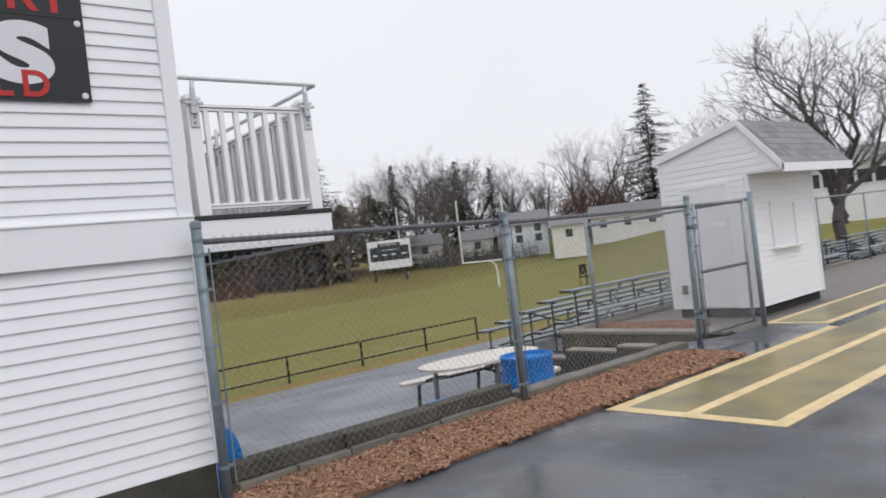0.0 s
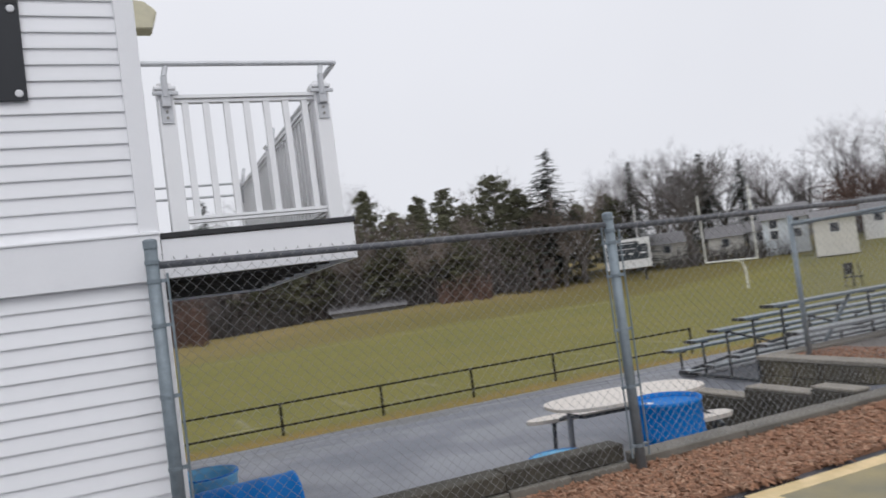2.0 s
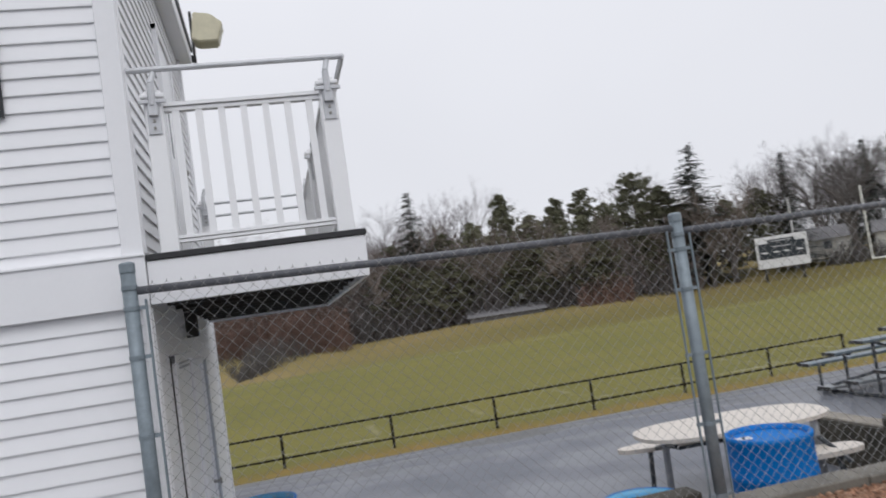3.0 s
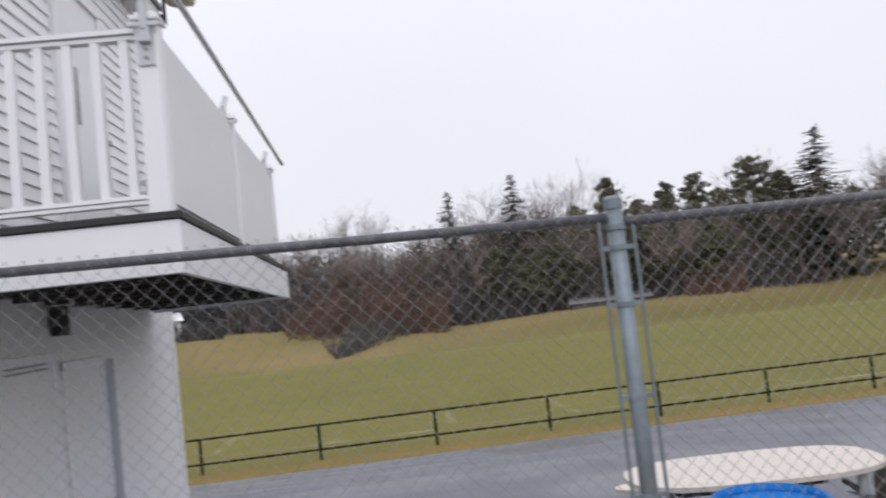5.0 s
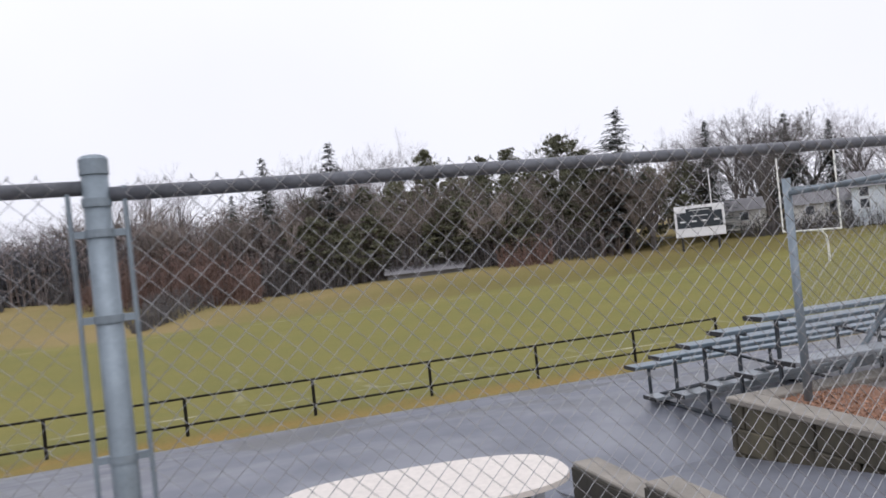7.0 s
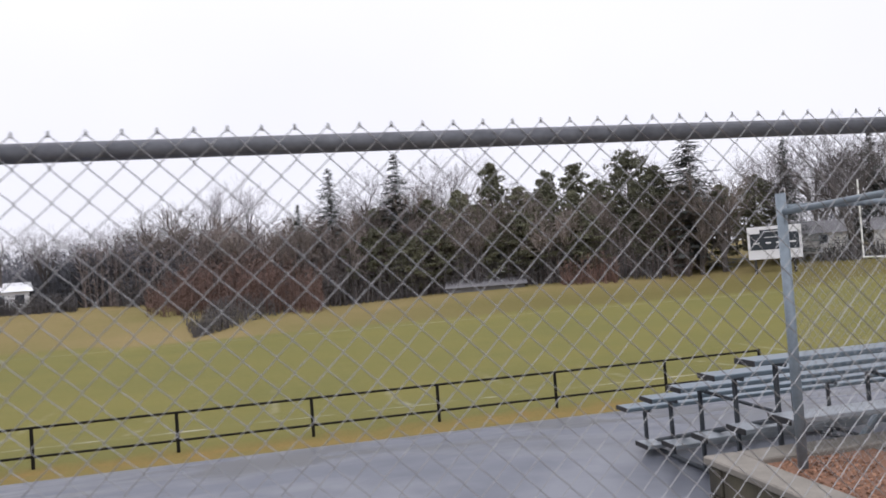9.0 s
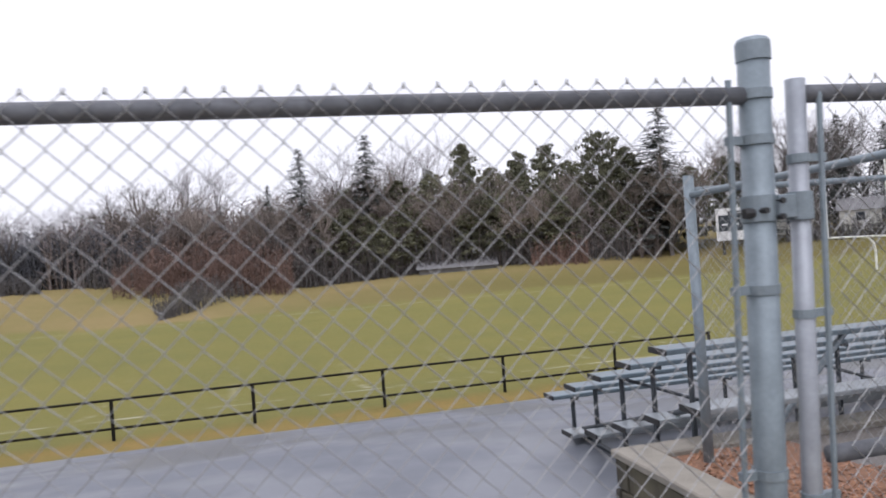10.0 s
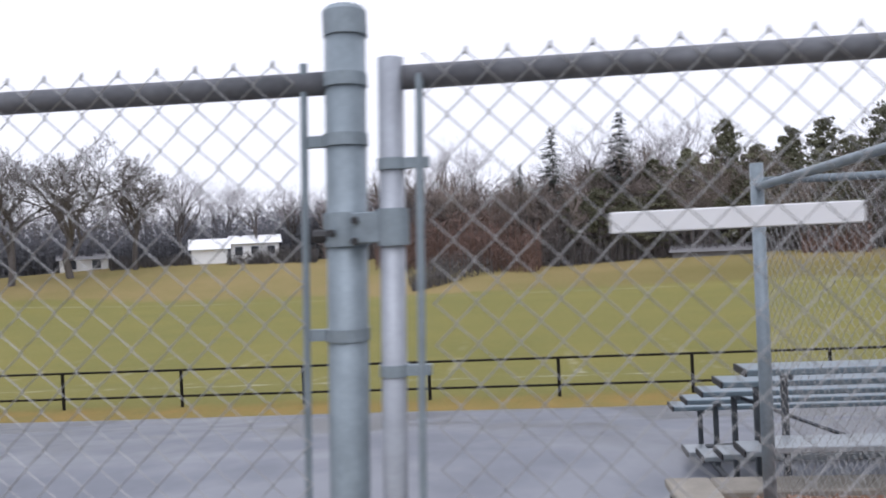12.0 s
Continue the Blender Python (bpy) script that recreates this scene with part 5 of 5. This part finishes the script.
# pines, tall and low
for az, top, i, wide in ((16.8, 7.5, 2, 0.85), (26.6, 7.6, 1, 0.8), (28.4, 6.2, 0, 1.1), (24.4, 5.6, 3, 1.1), (18.8, 5.6, 0, 1.2), (14.4, 5.7, 3, 1.1), (11.9, 5.2, 0, 1.2), (32.8, 4.4, 3, 1.2), (20.6, 5.6, 3, 1.1), (34.9, 4.8, 3, 1.2), (8.0, 4.8, 3, 1.2), (22.6, 5.0, 0, 1.2), (29.9, 4.6, 3, 1.2), (16.0, 4.6, 3, 1.3)):
    tree_to("pine", az, 113 + (i * 3) % 7, top, i, wide=wide)
for az, top, i in ((20.9, 6.6, 0), (22.8, 6.9, 1)):
    tree_to("tuft", az, 116, top, i)
rnd = random.Random(21)
for k in range(16):
    az = 7.0 + 22 * k / 16 + rnd.uniform(-0.5, 0.5)
    tree_to("pine", az, rnd.uniform(107, 112), rnd.uniform(1.8, 3.8), k, wide=1.35)
for k in range(34):
    az = -6.0 + 40 * k / 34 + rnd.uniform(-0.5, 0.5)
    tree_to("brown", az, rnd.uniform(106, 122), rnd.uniform(3.4, 6.4), k, wide=1.1)
# bare crowns that reach over the woods
for az, top, d, seen in ((-36.5, 6.8, 96, 12), (-24.1, 6.2, 112, 12), (-18.7, 5.3, 108, 12), (-16.2, 5.0, 110, 12), (-13.2, 5.2, 112, 12), (-4.1, 7.8, 118, 6), (-1.6, 8.0, 118, 6), (7.5, 8.6, 124, 6), (12.9, 9.0, 126, 6), (11.4, 8.4, 124, 6), (14.6, 8.0, 126, 6), (26.9, 8.2, 126, 6), (38.6, 8.0, 128, 6), (40.2, 8.4, 126, 6), (41.4, 7.7, 128, 6), (43.2, 7.1, 128, 6), (46.2, 6.6, 128, 6), (48.5, 6.0, 128, 6), (37.9, 6.8, 118, 0), (51.6, 7.6, 130, 0), (53.2, 8.0, 132, 0), (54.6, 7.2, 125, 0), (61.0, 8.2, 110, 0), (63.5, 7.4, 100, 0), (66.0, 7.8, 105, 0)):
    tree_to("bare", az, d, top, int(abs(az) * 7) % 5, seen=seen)
for az, d, top, i, wide in ((-31.0, 100, 8.2, 0, 1.15), (-27.0, 102, 7.6, 1, 1.1), (-34.6, 98, 7.4, 1, 1.1)):
    tree_to("oak", az, d, top, i, "", 12, wide)
tree_to("open", 68.9, 44, 13.6, 0, "large bare tree with dark spreading limbs near the houses", 0, 1.15)
tree_to("open", 75.5, 50, 12.5, 1, "bare tree with dark limbs near the houses", 0, 1.0)
for k in range(110):
    az = -58 + 132 * k / 110 + rnd.uniform(-0.7, 0.7)
    tree_to("bare", az, rnd.uniform(128, 150) if az > 36 else rnd.uniform(118, 150), rnd.uniform(3.4, 5.4) + (1.6 if 6 < az < 16 or 36 < az < 46 else 0), k)


# thickets: stems and twigs too many to count
def thicket(name, label, mat, az0, az1, d0, d1, top, stems, seed, seen=6, fan=14, thick=0.035, low=0.0, apex=None):
    rnd = random.Random(seed)
    verts, faces = [], []

    def sliver(a, b, r):
        d = b - a
        u = d.orthogonal().normalized()
        u.rotate(Matrix.Rotation(rnd.uniform(0, 6.283), 3, d.normalized()))
        k = len(verts)
        verts.extend((tuple(a + u * r), tuple(a - u * r), tuple(b)))
        faces.append((k, k + 1, k + 2))

    for i in range(stems):
        az, d = rnd.uniform(az0, az1), rnd.uniform(d0, d1)
        if apex is not None:
            az = apex + (az - apex) * ((d - d0) / (d1 - d0)) ** 0.8
        x, y = polar(az, d, seen)
        z = land(x, y)
        peak = top(az) if callable(top) else top
        h = max(1.0, (EYE_Z + d * math.tan(radians(peak)) - z)) * rnd.uniform(0.2, 1.0) ** 0.8
        base, tip = Vector((x, y, z - 0.2)), Vector((x + rnd.uniform(-0.12, 0.12) * h, y + rnd.uniform(-0.12, 0.12) * h, z + h))
        sliver(base, tip, thick * rnd.uniform(0.8, 2.2))
        for j in range(fan):
            f = rnd.uniform(low, 0.96)
            p = base.lerp(tip, f)
            ln = h * rnd.uniform(0.10, 0.30) * (1.15 - f * 0.7)
            a = rnd.uniform(0, 6.283)
            sliver(p, p + Vector((math.cos(a) * ln, math.sin(a) * ln, ln * rnd.uniform(0.1, 1.0))), thick * rnd.uniform(0.5, 1.5))
    me = bpy.data.meshes.new(name)
    me.from_pydata(verts, [], faces)
    me.materials.append(mat)
    return tagged(new(name, me), label, "woods", kind="stuff")


def profile(*pairs):
    return lambda az: float(np.interp(az, [p[0] for p in pairs], [p[1] for p in pairs]))


thicket("far_woods", "grey leafless woods along the far edge of the field", M["wood_grey"], -60, -8, 110, 132, profile((-60, 4), (-35, 3.6), (-22, 3.0), (-8, 4.2)), 3600, 5, thick=0.045)
thicket("far_woods", "distant grey woods beyond the houses, haze put into the colour", M["wood_haze"], -62, 4, 145, 165, profile((-62, 3.6), (-30, 3.0), (-18, 3.0), (4, 3.8)), 3600, 15, fan=14, thick=0.11)
thicket("far_woods", "brown leafless woods behind the brush", M["wood_brown"], -12, 14, 108, 128, profile((-12, 3.8), (-4, 4.4), (6, 4.7), (14, 5)), 3000, 6, thick=0.06)
thicket("far_woods", "brown undergrowth between the pines", M["wood_brown"], 2, 30.5, 106, 122, profile((2, 3.6), (14, 4.2), (27, 3.6), (30.5, 1.6)), 2600, 7)
thicket("far_woods", "grey leafless woods behind the houses", M["wood_grey"], 34, 75, 136, 160, profile((34, 4.8), (46, 4.6), (50, 3.4), (75, 4)), 1800, 8)
thicket("far_woods", "low dark brush at the foot of the woods", M["wood_dark"], -10, 28.5, 104, 112, profile((-10, 1.2), (0, 1.8), (28.5, 0.9)), 2000, 9, fan=10)
thicket("far_woods", "low grey undergrowth before the houses", M["wood_blue"], -60, -5, 109, 118, profile((-60, 1.6), (-26, 0.9), (-16, 1.6), (-13, 2.9), (-5, 3.1)), 4600, 14, fan=14, thick=0.085)
thicket("brush", "russet leafless brush in a hollow of the bank", M["twig_red"], -8.0, 4.0, 93, 108, profile((-8.0, 0.4), (-4.5, 2.3), (0, 2.7), (4.0, 1.2)), 900, 10, fan=16, thick=0.03)
thicket("brush", "dark low bush at the foot of the bank", M["wood_dark"], -6.0, 2.5, 76, 98, profile((-6.0, -0.8), (-4.6, -2.6), (-3.6, -0.9), (0, -0.4), (2.5, -1.0)), 620, 11, fan=14, thick=0.03, apex=-4.7)
thicket("brush", "rusty dead brush at the edge of the pines", M["twig_red"], 21.5, 25.5, 101, 105, profile((21.5, 0.0), (23.5, 0.6), (25.5, 0.3)), 170, 16, fan=14)
thicket("brush", "reddish shrubs before the far houses", M["twig_red"], 50.0, 55.0, 124, 130, profile((50, 3.0), (52, 4.6), (55, 3.4)), 500, 12, 0, fan=16)


# ---------------------------------------------------------------- far houses
def house(label, az0, az1, d, eave, ridge, mat, seen=6, windows=2, base=None, storeys=1, roof="roof"):
    (xa, ya), (xb, yb) = polar(az0, d, seen), polar(az1, d, seen)
    w = math.hypot(xb - xa, yb - ya)
    cx, cy = (xa + xb) / 2, (ya + yb) / 2
    z = land(cx, cy) - 0.3 if base is None else EYE_Z + d * math.tan(radians(base))
    he = EYE_Z + d * math.tan(radians(eave)) - z
    hr = EYE_Z + d * math.tan(radians(ridge)) - z
    h = thing("house", label, "house", (cx, cy, z), -math.degrees(math.atan2(-(yb - ya), xb - xa)))
    dep = 8.0
    part("wall", B(-w / 2, w / 2, 0, dep, -2.0, he), mat, h)
    bm = extrude_outline(bmesh.new(), [(-0.5, he - 0.05), (dep + 0.5, he - 0.05), (dep / 2, hr)], -w / 2 - 0.4, w / 2 + 0.4)
    bmesh.ops.transform(bm, matrix=Matrix(((0, 0, 1, 0), (1, 0, 0, 0), (0, 1, 0, 0), (0, 0, 0, 1))), verts=bm.verts)
    part("roof", bm, M[roof], h)
    for s in range(storeys):
        zc = he * (s + 0.55) / storeys
        for k in range(windows):
            x = -w / 2 + w * (k + 0.5) / windows
            win = part("window", B(x - 0.6, x + 0.6, -0.06, 0.02, zc - 0.65, zc + 0.65), M["sign_white"], h)
            part("pane", B(x - 0.5, x + 0.5, -0.08, -0.061, zc - 0.55, zc + 0.55), M["pane"], win)
    return h


house("pale blue two-storey house beyond the field", 46.4, 49.2, 116, 1.1, 2.1, M["house_blue"], 0, 2, -0.35, 2)
house("cream garage beyond the field", 49.5, 52.0, 110, 0.7, 1.3, M["house_cream"], 0, 1, -0.7)
house("long white house beyond the field", 52.4, 57.6, 118, 0.9, 1.8, M["house_white"], 0, 3, -0.2)
house("brown-roofed low house behind the scoreboard", 37.5, 40.3, 116, 0.45, 1.3, M["house_cream"], 6, 1, -0.5)
house("cream low house behind the goal post", 41.8, 44.2, 116, 0.4, 1.2, M["house_cream"], 6, 1, -0.6)
house("pale house at the woods' edge", 44.6, 47.5, 117, 0.5, 1.3, M["house_white"], 6, 2, -0.4)
house("white ranch house with a row of windows", 66.8, 76.0, 70, 2.5, 3.7, M["house_white"], 0, 9, 0.3)
house("long white-roofed house behind a hedge", -20.6, -17.2, 106, 0.5, 1.1, M["house_white"], 12, 3, -0.7, roof="house_white")
house("white gabled house among bare trees", -23.3, -20.8, 104, 0.2, 0.95, M["house_white"], 12, 0, -0.8, roof="house_white")
house("pale house behind the oaks", -31.7, -28.7, 108, -0.1, 0.25, M["house_white"], 12, 2, -0.9)
thicket("hedge", "dark hedge before the white house", M["wood_dark"], -20.9, -14.5, 101, 104, profile((-20.9, -0.1), (-18, 0.35), (-14.5, 0.3)), 420, 41, 12, fan=16, thick=0.04)
tree_to("oak", 40.6, 110, 7.6, 0, "broad bare tree with a dark trunk before the far houses", 6, 0.8)
thicket("hedge", "dark shrubs before the far houses", M["wood_dark"], 38.6, 47.6, 109, 113, profile((38.6, -0.2), (40.6, 0.7), (42, 0.0), (44.2, 0.5), (47.6, 0.2)), 520, 43, 6, fan=14, thick=0.035)
thicket("hedge", "dark hedge beside the white gabled house", M["wood_dark"], -28.6, -23.2, 103, 107, profile((-28.6, 0.2), (-25, -0.1), (-23.2, 0.1)), 420, 42, 12, fan=16, thick=0.04)
# An unidentified grey strip below the woods, given an assumed shed's form.
house("low grey strip at the foot of the woods, shed form assumed", 13.2, 18.8, 103, -1.55, -1.05, M["roof"], 6, 0, -2.0)

sled = thing("coaching_stand", "small dark steel coaching stand on the grass", "stand", (*polar(51.6, 74, 0), -3.43))
for sx in (-0.55, 0.55):
    for sy in (-0.4, 0.4):
        part("leg", T((sx, sy, -0.2), (sx * 0.7, sy * 0.7, 1.9), 0.05, 6), M["black_pipe"], sled)
part("platform", B(-0.6, 0.6, -0.5, 0.5, 0.75, 0.83), M["black_pipe"], sled)
part("seat_back", B(-0.5, 0.5, 0.3, 0.4, 1.0, 1.95), M["black_pipe"], sled)
